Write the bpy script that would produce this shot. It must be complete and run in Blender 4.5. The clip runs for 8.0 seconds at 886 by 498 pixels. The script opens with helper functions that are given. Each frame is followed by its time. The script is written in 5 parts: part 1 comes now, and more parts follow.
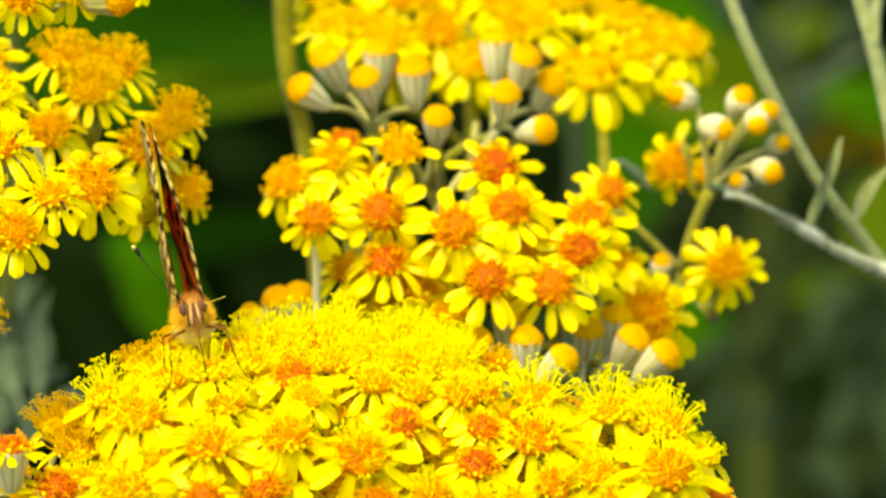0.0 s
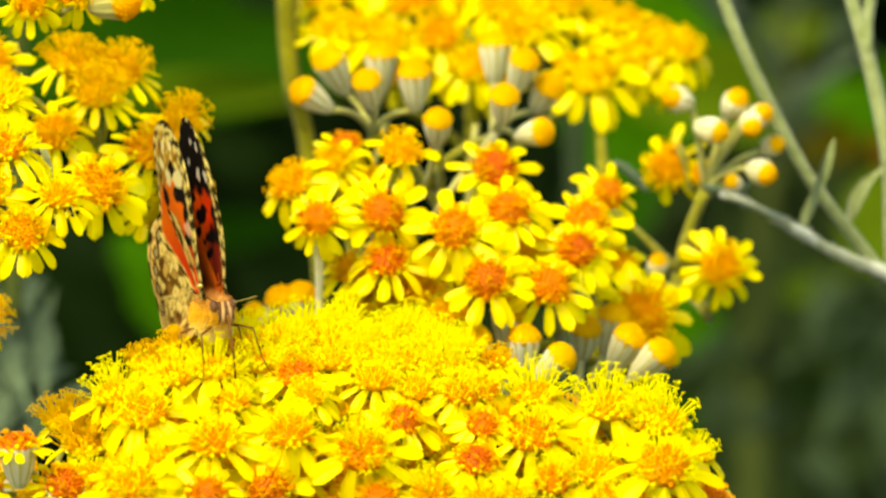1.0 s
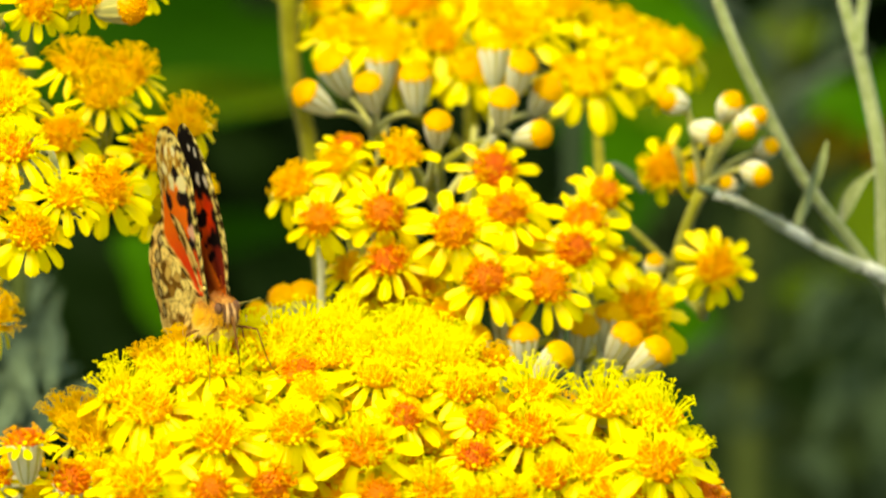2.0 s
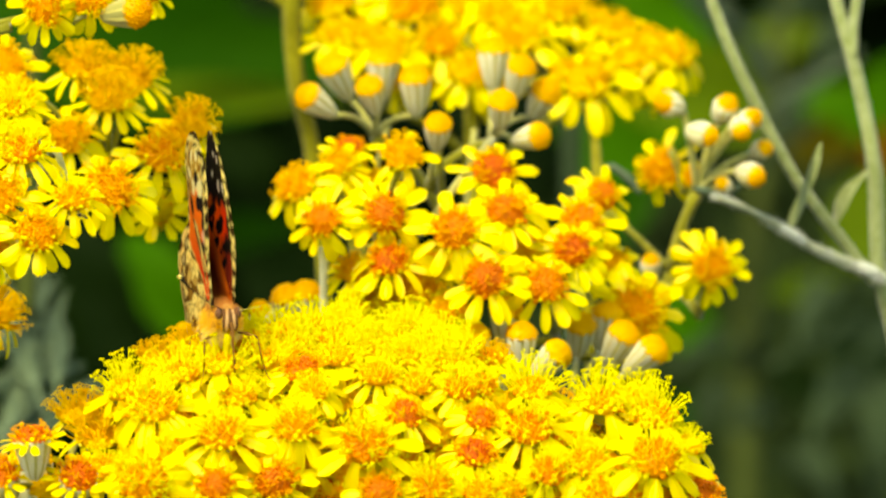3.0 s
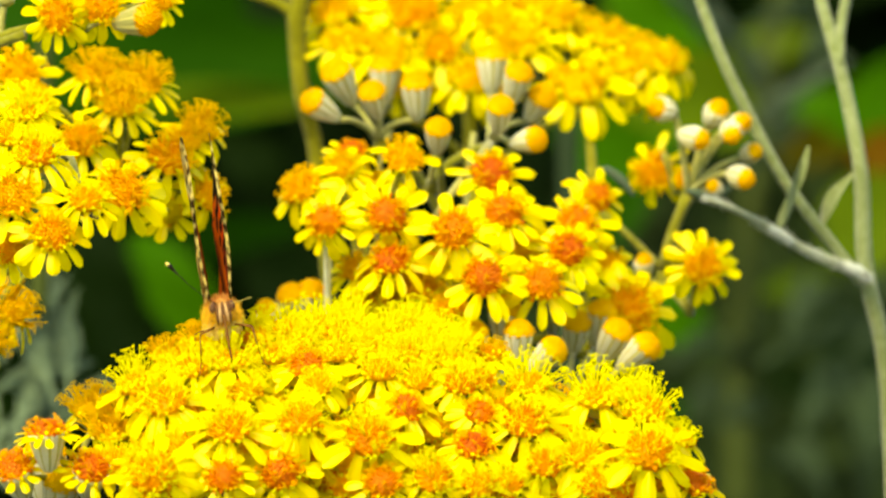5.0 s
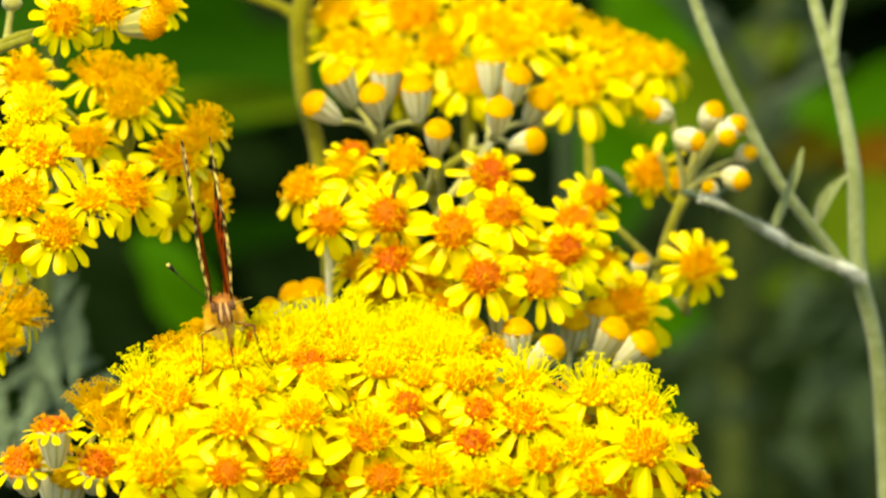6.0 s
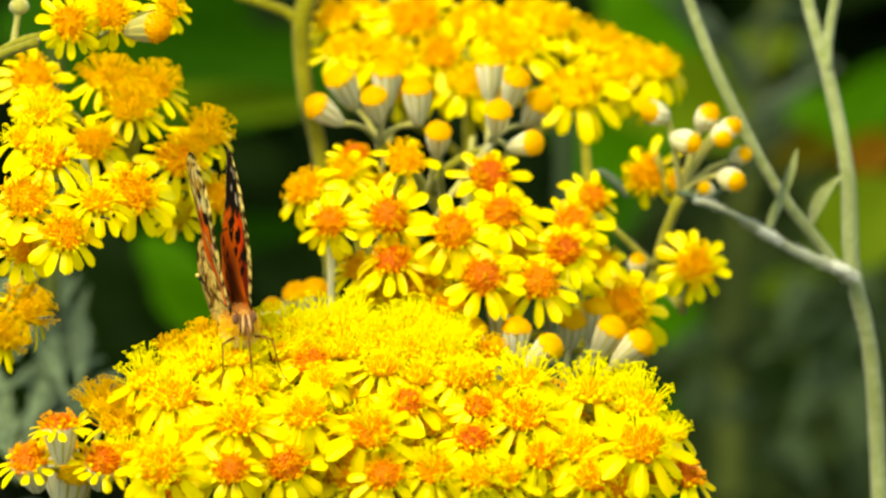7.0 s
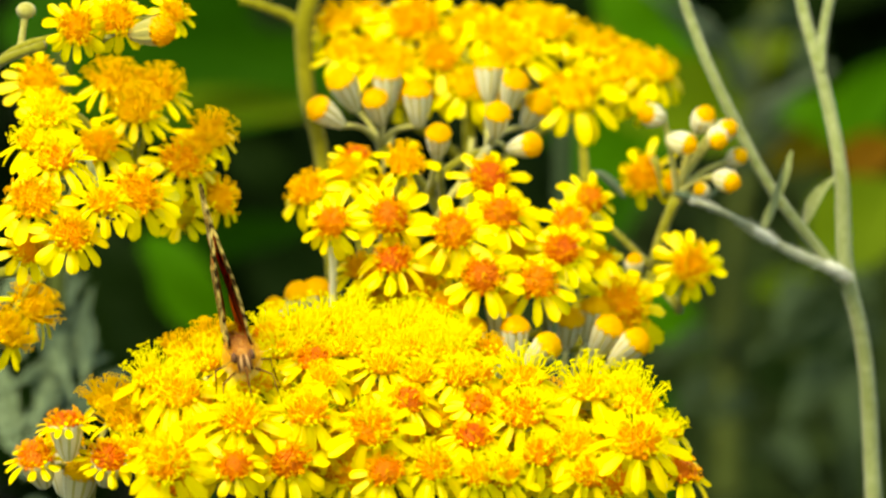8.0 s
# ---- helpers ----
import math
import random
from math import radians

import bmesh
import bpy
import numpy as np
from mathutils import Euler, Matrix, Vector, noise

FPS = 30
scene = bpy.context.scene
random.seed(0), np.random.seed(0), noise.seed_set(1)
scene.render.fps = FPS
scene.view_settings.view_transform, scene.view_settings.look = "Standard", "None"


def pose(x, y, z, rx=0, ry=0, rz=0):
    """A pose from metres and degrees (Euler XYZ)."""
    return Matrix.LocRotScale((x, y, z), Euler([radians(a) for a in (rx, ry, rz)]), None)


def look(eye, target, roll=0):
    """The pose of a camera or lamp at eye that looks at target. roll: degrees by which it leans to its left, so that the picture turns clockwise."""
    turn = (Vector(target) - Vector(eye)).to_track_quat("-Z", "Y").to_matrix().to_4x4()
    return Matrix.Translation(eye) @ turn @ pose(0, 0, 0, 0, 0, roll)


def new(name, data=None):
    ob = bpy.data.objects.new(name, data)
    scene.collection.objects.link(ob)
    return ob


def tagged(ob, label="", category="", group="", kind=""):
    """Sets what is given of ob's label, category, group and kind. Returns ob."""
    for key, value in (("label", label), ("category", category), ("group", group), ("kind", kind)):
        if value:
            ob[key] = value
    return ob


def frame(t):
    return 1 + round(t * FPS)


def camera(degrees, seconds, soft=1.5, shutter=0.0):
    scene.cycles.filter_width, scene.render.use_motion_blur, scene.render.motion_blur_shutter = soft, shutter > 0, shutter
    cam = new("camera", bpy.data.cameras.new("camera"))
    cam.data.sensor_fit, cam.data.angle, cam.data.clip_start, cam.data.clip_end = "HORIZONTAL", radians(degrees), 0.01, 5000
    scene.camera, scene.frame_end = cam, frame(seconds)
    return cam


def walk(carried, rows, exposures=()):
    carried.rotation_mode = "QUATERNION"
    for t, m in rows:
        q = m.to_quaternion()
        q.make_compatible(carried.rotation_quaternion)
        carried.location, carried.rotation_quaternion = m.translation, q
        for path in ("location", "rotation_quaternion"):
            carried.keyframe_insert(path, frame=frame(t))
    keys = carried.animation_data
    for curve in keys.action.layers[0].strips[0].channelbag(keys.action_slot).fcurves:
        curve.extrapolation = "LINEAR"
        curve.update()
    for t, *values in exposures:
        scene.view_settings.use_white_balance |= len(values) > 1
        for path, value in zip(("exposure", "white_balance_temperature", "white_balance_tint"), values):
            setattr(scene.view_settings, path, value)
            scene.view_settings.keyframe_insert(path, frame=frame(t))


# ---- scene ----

# The camera: a long lens that slides straight back from the flowers.
cam = camera(3.745, 8.0, soft=2.5, shutter=0.12)
cam.data.dof.use_dof = True
cam.data.dof.aperture_fstop = 25
PITCH = radians(12)
AIM = Vector((0, 0, 0.45))
AHEAD = Vector((0, math.cos(PITCH), -math.sin(PITCH)))


def eye(t):
    return AIM - AHEAD * 2.4 * (1 + 0.0176 * (t - 4))


walk(cam, [(t, look(eye(t), AIM)) for t in range(9)], [(0, 1.28, 8300, 3), (8, 1.28, 8300, 3)])

# Light: bright hazy daylight from high on the left.
world = bpy.data.worlds.new("sky")
scene.world = world
world.use_nodes = True
sky = world.node_tree.nodes.new("ShaderNodeTexSky")
sky.sky_type, sky.sun_disc = "NISHITA", False
sky.sun_elevation, sky.sun_rotation = radians(59), radians(214)
world.node_tree.links.new(sky.outputs[0], world.node_tree.nodes["Background"].inputs[0])
world.node_tree.nodes["Background"].inputs[1].default_value = 0.15
sun = bpy.data.lights.new("sun", "SUN")
sun.energy, sun.angle, sun.color = 2.5, radians(30), (1.0, 0.94, 0.82)
new("sun", sun).matrix_world = look((-0.8, -1.2, 2.4), (0, 0, 0))


# ---- materials ----
def node_material(name, rough=0.6, spec=0.3):
    m = bpy.data.materials.new(name)
    m.use_nodes = True
    b = m.node_tree.nodes["Principled BSDF"]
    b.inputs["Roughness"].default_value = rough
    b.inputs["Specular IOR Level"].default_value = spec
    return m, m.node_tree, b


def mixer(nt, fac, a, b, mode="MIX"):
    n = nt.nodes.new("ShaderNodeMix")
    n.data_type, n.blend_type = "RGBA", mode
    for socket, value in ((n.inputs["Factor"], fac), (n.inputs["A"], a), (n.inputs["B"], b)):
        if isinstance(value, (int, float)):
            socket.default_value = value
        elif isinstance(value, tuple):
            socket.default_value = (*value, 1)
        else:
            nt.links.new(value, socket)
    return n.outputs["Result"]


def noise_fac(nt, scale, lo=0.35, hi=0.65, detail=4, stretch=None):
    co = nt.nodes.new("ShaderNodeTexCoord")
    tex = nt.nodes.new("ShaderNodeTexNoise")
    tex.inputs["Scale"].default_value, tex.inputs["Detail"].default_value = scale, detail
    out = co.outputs["Object"]
    if stretch:
        mp = nt.nodes.new("ShaderNodeMapping")
        mp.inputs["Scale"].default_value = stretch
        nt.links.new(out, mp.inputs["Vector"])
        out = mp.outputs["Vector"]
    nt.links.new(out, tex.inputs["Vector"])
    ramp = nt.nodes.new("ShaderNodeMapRange")
    ramp.inputs["From Min"].default_value, ramp.inputs["From Max"].default_value = lo, hi
    nt.links.new(tex.outputs[0], ramp.inputs["Value"])
    return ramp.outputs["Result"]


def random_fac(nt, per="object"):
    if per == "object":
        return nt.nodes.new("ShaderNodeObjectInfo").outputs["Random"]
    return nt.nodes.new("ShaderNodeNewGeometry").outputs["Random Per Island"]


def bumped(nt, bsdf, fac, strength, distance):
    b = nt.nodes.new("ShaderNodeBump")
    b.inputs["Strength"].default_value, b.inputs["Distance"].default_value = strength, distance
    nt.links.new(fac, b.inputs["Height"])
    nt.links.new(b.outputs[0], bsdf.inputs["Normal"])


def thin(nt, bsdf, colour, share):
    """Lets part of the light through, as a petal or a leaf does."""
    tr = nt.nodes.new("ShaderNodeBsdfTranslucent")
    nt.links.new(colour, tr.inputs["Color"])
    mx = nt.nodes.new("ShaderNodeMixShader")
    mx.inputs[0].default_value = share
    nt.links.new(bsdf.outputs[0], mx.inputs[1])
    nt.links.new(tr.outputs[0], mx.inputs[2])
    nt.links.new(mx.outputs[0], nt.nodes["Material Output"].inputs["Surface"])


def petal_material(name, a, b, share):
    m, nt, bsdf = node_material(name, 0.45, 0.25)
    col = mixer(nt, random_fac(nt), a, b)
    streak = noise_fac(nt, 3.0, 0.3, 0.75, 3, (0.6, 9, 1))
    shade = nt.nodes.new("ShaderNodeMath")
    shade.operation = "MULTIPLY"
    nt.links.new(streak, shade.inputs[0])
    shade.inputs[1].default_value = 0.35
    col = mixer(nt, shade.outputs[0], col, (0.93, 0.66, 0.0))
    nt.links.new(col, bsdf.inputs["Base Color"])
    bumped(nt, bsdf, streak, 0.5, 0.0002)
    thin(nt, bsdf, col, share)
    return m


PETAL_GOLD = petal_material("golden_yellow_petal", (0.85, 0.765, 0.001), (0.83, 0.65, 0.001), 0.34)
PETAL = petal_material("yellow_petal", (0.95, 0.88, 0.001), (0.93, 0.75, 0.001), 0.5)


def island_material(name, a, b, c, rough=0.6, obj=0.6, share=0.0):
    m, nt, bsdf = node_material(name, rough, 0.2)
    col = mixer(nt, random_fac(nt, "island"), a, b)
    f = nt.nodes.new("ShaderNodeMath")
    f.operation = "MULTIPLY"
    f.inputs[1].default_value = obj
    nt.links.new(random_fac(nt), f.inputs[0])
    col = mixer(nt, f.outputs[0], col, c)
    nt.links.new(col, bsdf.inputs["Base Color"])
    if share:
        thin(nt, bsdf, col, share)
    return m


DISC_RIPE = island_material("orange_disc_florets", (0.95, 0.48, 0.003), (0.84, 0.20, 0.003), (0.95, 0.56, 0.003), share=0.33)
DISC_RED = island_material("red_orange_disc_florets", (0.84, 0.21, 0.003), (0.56, 0.06, 0.003), (0.91, 0.38, 0.004), obj=0.6, share=0.2)
DISC_BUD = island_material("yellow_bud_florets", (0.95, 0.60, 0.003), (0.92, 0.49, 0.003), (0.95, 0.65, 0.003), share=0.3)
DISC_GOLD = island_material("golden_disc_florets", (0.93, 0.48, 0.003), (0.88, 0.31, 0.003), (0.94, 0.54, 0.003), obj=0.8, share=0.3)
STYLE_AMBER = island_material("amber_styles", (0.92, 0.68, 0.002), (0.86, 0.53, 0.002), (0.90, 0.62, 0.002), 0.5, 0.5, 0.5)
STYLE = island_material("yellow_styles", (0.97, 0.95, 0.002), (0.97, 0.88, 0.002), (0.97, 0.93, 0.002), 0.5, 0.5, 0.55)


def felt_material(name, a, b, rough=0.9, scale=900, share=0.0, sheen=0.3):
    m, nt, bsdf = node_material(name, rough, 0.1)
    fine = noise_fac(nt, scale, 0.3, 0.7)
    col = mixer(nt, fine, a, b)
    col = mixer(nt, noise_fac(nt, scale / 9, 0.4, 0.8), col, tuple(0.72 * v for v in a))
    nt.links.new(col, bsdf.inputs["Base Color"])
    bsdf.inputs["Sheen Weight"].default_value = sheen if scale > 300 else 0.0
    bumped(nt, bsdf, fine, 0.6, 0.0003)
    if share:
        thin(nt, bsdf, col, share)
    return m


FELT = felt_material("white_felt", (0.86, 0.83, 0.46), (0.93, 0.90, 0.58), share=0.3)
CREAM_FELT = felt_material("cream_felt", (0.78, 0.75, 0.44), (0.88, 0.85, 0.58), share=0.3)
GROOVE = felt_material("olive_groove_felt", (0.56, 0.51, 0.09), (0.68, 0.62, 0.17), share=0.3)
STALK = felt_material("green_felted_stalk", (0.23, 0.225, 0.008), (0.37, 0.355, 0.03), share=0.25)
STEM = felt_material("olive_felted_stem", (0.15, 0.14, 0.002), (0.25, 0.235, 0.010), sheen=0.08)
PALE_STALK = felt_material("pale_olive_felted_stalk", (0.42, 0.40, 0.07), (0.58, 0.55, 0.17), share=0.25)
SILVER = felt_material("silver_felted_stem", (0.155, 0.19, 0.052), (0.25, 0.285, 0.115), scale=500)
WOOL = felt_material("white_wool_on_stem", (0.40, 0.43, 0.31), (0.58, 0.60, 0.48), scale=400)
PALE_WOOL = felt_material("pale_woolly_stem", (0.24, 0.26, 0.13), (0.38, 0.40, 0.25), scale=400)
WHITE_LEAF = felt_material("whitish_leaf_felt", (0.10, 0.145, 0.068), (0.17, 0.225, 0.125), scale=150)
# silver foliage behind the flowers: these felts are darkened to carry its shade
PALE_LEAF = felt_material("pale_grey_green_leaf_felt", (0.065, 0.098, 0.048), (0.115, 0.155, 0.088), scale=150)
DIM = felt_material("shade_dimmed_stalk_felt", (0.040, 0.055, 0.008), (0.058, 0.076, 0.014), scale=200)
# leaflet colour lowered to hold the dim shade on the right
SHADED_LEAFLET = felt_material("shade_dimmed_leaflet_felt", (0.010, 0.021, 0.003), (0.026, 0.043, 0.008), scale=150)
SHADED_SILVER = felt_material("shaded_silver_leaf_felt", (0.018, 0.034, 0.010), (0.038, 0.060, 0.024), scale=250)


def leaf_material(name, a, b, share=0.3):
    m, nt, bsdf = node_material(name, 0.65, 0.03)
    col = mixer(nt, noise_fac(nt, 14, 0.3, 0.7), a, b)
    col = mixer(nt, random_fac(nt, "island"), col, tuple(v * 0.6 for v in a))
    nt.links.new(col, bsdf.inputs["Base Color"])
    bumped(nt, bsdf, noise_fac(nt, 120), 0.3, 0.001)
    thin(nt, bsdf, col, share)
    return m


LEAF = leaf_material("green_leaf", (0.010, 0.062, 0.0003), (0.028, 0.092, 0.0005))
LEAF_BRIGHT = leaf_material("bright_green_leaf", (0.030, 0.125, 0.001), (0.060, 0.175, 0.003))
# green taken almost to black: the background's deep shade is in this colour
LEAF_SHADE = leaf_material("shade_dark_green_leaf", (0.003, 0.010, 0.0004), (0.007, 0.020, 0.0007), 0.1)
LEAF_LIME = leaf_material("lime_green_leaf", (0.09, 0.155, 0.004), (0.14, 0.205, 0.010))
LEAF_DRY = leaf_material("dry_olive_leaf", (0.075, 0.065, 0.001), (0.11, 0.085, 0.002))
LEAF_ORANGE = leaf_material("dry_orange_leaf", (0.14, 0.065, 0.002), (0.19, 0.09, 0.004))

SOIL, nt, bsdf = node_material("dark_soil", 0.95, 0.1)
nt.links.new(mixer(nt, noise_fac(nt, 30), (0.004, 0.005, 0.002), (0.014, 0.014, 0.006)), bsdf.inputs["Base Color"])
bumped(nt, bsdf, noise_fac(nt, 60), 1.0, 0.01)

WING, nt, bsdf = node_material("scaled_butterfly_wing", 0.7, 0.05)
at = nt.nodes.new("ShaderNodeAttribute")
at.attribute_name = "wing_colour"
co = mixer(nt, noise_fac(nt, 2500, 0.3, 0.7), at.outputs["Color"], (0.88, 0.88, 0.88), "MULTIPLY")
nt.links.new(co, bsdf.inputs["Base Color"])
thin(nt, bsdf, co, 0.5)


def plain(name, a, b, rough, scale=800, spec=0.4):
    m, nt, bsdf = node_material(name, rough, spec)
    nt.links.new(mixer(nt, noise_fac(nt, scale), a, b), bsdf.inputs["Base Color"])
    return m


FUR_PALE = island_material("cream_stripe_fur", (0.92, 0.78, 0.24), (0.84, 0.64, 0.12), (0.88, 0.70, 0.17), 0.8, 0.3, 0.2)
FUR = island_material("tan_body_fur", (0.94, 0.64, 0.05), (0.80, 0.44, 0.02), (0.90, 0.56, 0.035), 0.8, 0.3, 0.35)
FUR_DARK = island_material("dark_brown_fur", (0.10, 0.045, 0.015), (0.18, 0.08, 0.025), (0.12, 0.05, 0.02), 0.8, 0.3)
FUR_RUST = island_material("rust_brown_fur", (0.55, 0.22, 0.035), (0.36, 0.12, 0.02), (0.45, 0.17, 0.03), 0.8, 0.3)
PALP = plain("cream_brown_palp", (0.56, 0.34, 0.12), (0.40, 0.21, 0.06), 0.8, 900)
BODY = plain("brown_body", (0.50, 0.24, 0.03), (0.22, 0.09, 0.012), 0.8, 500)
EYE = plain("brown_compound_eye", (0.09, 0.04, 0.015), (0.15, 0.07, 0.03), 0.6, 3000, 0.12)
LIMB = plain("brown_leg", (0.20, 0.085, 0.012), (0.10, 0.04, 0.008), 0.7, 800, 0.1)
BLACK = plain("black_chitin", (0.02, 0.015, 0.012), (0.035, 0.025, 0.015), 0.7, 800, 0.1)
CREAM = plain("cream_tip", (0.72, 0.60, 0.12), (0.6, 0.46, 0.08), 0.6)
FLYBODY = plain("grey_striped_fly_body", (0.03, 0.025, 0.015), (0.12, 0.10, 0.06), 0.5, 500)
FLYWING, nt, bsdf = node_material("clear_fly_wing", 0.2, 0.5)
bsdf.inputs["Base Color"].default_value = (0.5, 0.48, 0.42, 1)
bsdf.inputs["Alpha"].default_value = 0.6

# ---- mesh tools (millimetres in, metres out) ----
MM = 0.001


class Shape:
    """Gathers vertices and faces, with a material slot for each face."""

    def __init__(self, *materials):
        self.v, self.f, self.s, self.materials = [], [], [], materials

    def add(self, verts, faces, slot=0):
        n = len(self.v)
        self.v += [tuple(p) for p in verts]
        self.f += [tuple(i + n for i in q) for q in faces]
        self.s += [slot] * len(faces)

    def tube(self, path, radii, sides=6, slot=0, cap=True):
        path = [Vector(p) for p in path]
        verts, faces = [], []
        side = None
        for i, p in enumerate(path):
            d = (path[min(i + 1, len(path) - 1)] - path[max(i - 1, 0)]).normalized()
            if side is None:
                side = d.cross(Vector((0.31, 0.2, 0.93)) if abs(d.z) < 0.9 else Vector((1, 0.1, 0))).normalized()
            side = (side - d * side.dot(d)).normalized()
            other = d.cross(side)
            for k in range(sides):
                a = 2 * math.pi * k / sides
                verts.append(p + (side * math.cos(a) + other * math.sin(a)) * radii[i])
        for i in range(len(path) - 1):
            for k in range(sides):
                a, b = i * sides + k, i * sides + (k + 1) % sides
                faces.append((a, b, b + sides, a + sides))
        if cap:
            faces.append(tuple(range(sides))[::-1])
            faces.append(tuple((len(path) - 1) * sides + k for k in range(sides)))
        self.add(verts, faces, slot)

    def ball(self, c, r, rings=8, segs=12, slot=0, low=-1.0, rib=0.0, ribs=0):
        """An ellipsoid, cut off below the height low (of -1 to 1)."""
        verts, faces = [], []
        t0 = math.asin(max(-0.999, low))
        for i in range(rings + 1):
            a = t0 + (math.pi / 2 * 0.995 - t0) * i / rings
            for k in range(segs):
                w = 2 * math.pi * k / segs
                q = 1 + rib * math.cos(ribs * w)
                verts.append((c[0] + r[0] * math.cos(a) * math.cos(w) * q, c[1] + r[1] * math.cos(a) * math.sin(w) * q, c[2] + r[2] * math.sin(a)))
        for i in range(rings):
            for k in range(segs):
                a, b = i * segs + k, i * segs + (k + 1) % segs
                faces.append((a, b, b + segs, a + segs))
        faces.append(tuple(rings * segs + k for k in range(segs)))
        faces.append(tuple(range(segs))[::-1])
        self.add(verts, faces, slot)

    def mesh(self, name, smooth=True):
        me = bpy.data.meshes.new(name)
        me.from_pydata([(x * MM, y * MM, z * MM) for x, y, z in self.v], [], self.f)
        for m in self.materials:
            me.materials.append(m)
        me.polygons.foreach_set("material_index", self.s)
        me.polygons.foreach_set("use_smooth", [smooth] * len(self.f))
        me.update()
        return me


def child(name, mesh, parent, m=None, label=""):
    ob = new(name, mesh)
    ob.parent = parent
    if m is not None:
        ob.matrix_basis = m
    return tagged(ob, label)


def thing(name, x, y, z, label, category, group=""):
    ob = new(name)
    ob.empty_display_size = 0.01
    ob.location = (x * MM, y * MM, z * MM)
    return tagged(ob, label, category, group)


def facing(x, y, z, tilt, turn, size=1.0, spin=0.0):
    """A pose at x, y, z (mm) whose own z leans by tilt from upright towards the bearing turn."""
    turned = Matrix.Rotation(radians(turn), 4, "Z") @ Matrix.Rotation(radians(tilt), 4, "Y") @ Matrix.Rotation(radians(spin - turn), 4, "Z")
    return Matrix.Translation((x * MM, y * MM, z * MM)) @ turned @ Matrix.Scale(size, 4)


# ---- flower pieces: one head has the radius 1 mm, and is scaled ----
rng = random.Random(5)


def petal_mesh(droop, curl, width, notch, material):
    s = Shape(material)
    rows, cols = 7, 5
    verts, faces = [], []
    for i in range(rows):
        t = i / (rows - 1)
        w = width * (0.42 + 0.58 * math.sin(min(t * 1.35, 1) * math.pi / 2)) * (1 if t < 0.75 else math.sqrt(max(0.03, 1 - ((t - 0.75) / 0.27) ** 2)))
        for k in range(cols):
            c = 2 * k / (cols - 1) - 1
            x = t - (notch * (1 - abs(abs(c) - 0.5) * 2) * -0.5 + notch * 0.5) * (t > 0.9) * 0.6
            crease = 0.10 * width * (math.cos(c * math.pi * 1.5) - 1) + curl * c * c * width
            verts.append((x, c * w / 2, -droop * t * t + crease))
    for i in range(rows - 1):
        for k in range(cols - 1):
            a = i * cols + k
            faces.append((a, a + 1, a + 1 + cols, a + cols))
    s.add(verts, faces)
    return s.mesh("petal")


SHAPES = ((0.05, 0.1, 0.36, 0.1), (0.2, -0.1, 0.40, 0.15), (0.34, 0.15, 0.33, 0.05), (0.12, -0.2, 0.41, 0.2), (0.5, 0.1, 0.37, 0.1))
PETALS = [petal_mesh(*q, PETAL) for q in SHAPES]
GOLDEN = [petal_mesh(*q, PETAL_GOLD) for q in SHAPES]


def dome(t, a, h):
    """A point of the disc's dome at the share t of its radius, and its outward direction."""
    p = Vector((t * math.cos(a), t * math.sin(a), h * (1 - t ** 3)))
    n = Vector((3 * h * t * t * math.cos(a), 3 * h * t * t * math.sin(a), 1)).normalized()
    return p, n


def disc_mesh(count, h, material, open_from, seed, rise=1.0):
    """A dome of closed florets, of the radius 1 mm; those outside open_from stand open as small stars."""
    r = random.Random(seed)
    s = Shape(material, STYLE)
    s.ball((0, 0, -0.05), (0.98, 0.98, h), 5, 16, 0, 0.0)
    g = 1.22 / math.sqrt(count)
    for i in range(count):
        t, a = math.sqrt((i + 0.4) / count) * 0.98, i * 2.39996 + r.uniform(-0.06, 0.06)
        p, n = dome(t, a, h)
        side = n.cross(Vector((0.3, 0.8, 0.1))).normalized()
        other = n.cross(side)
        is_open = t > open_from + r.uniform(-0.12, 0.12)
        tall = g * (r.uniform(1.4, 2.6) if is_open else r.uniform(0.5, 1.2) * rise)
        verts, faces = [], []
        profile = ((0.55, 0), (0.5, 0.6), (1.05 if is_open else 0.7, 0.9), (0.45 if is_open else 0.3, 1.0))
        for w, e in profile:
            for k in range(5):
                b = 2 * math.pi * k / 5 + i
                verts.append(p + (side * math.cos(b) + other * math.sin(b)) * w * g + n * e * tall)
        for j in range(3):
            for k in range(5):
                q, u = j * 5 + k, j * 5 + (k + 1) % 5
                faces.append((q, u, u + 5, q + 5))
        faces.append((15, 16, 17, 18, 19))
        s.add(verts, faces, 1 if is_open and r.random() < 0.7 else 0)
    return s.mesh("disc")


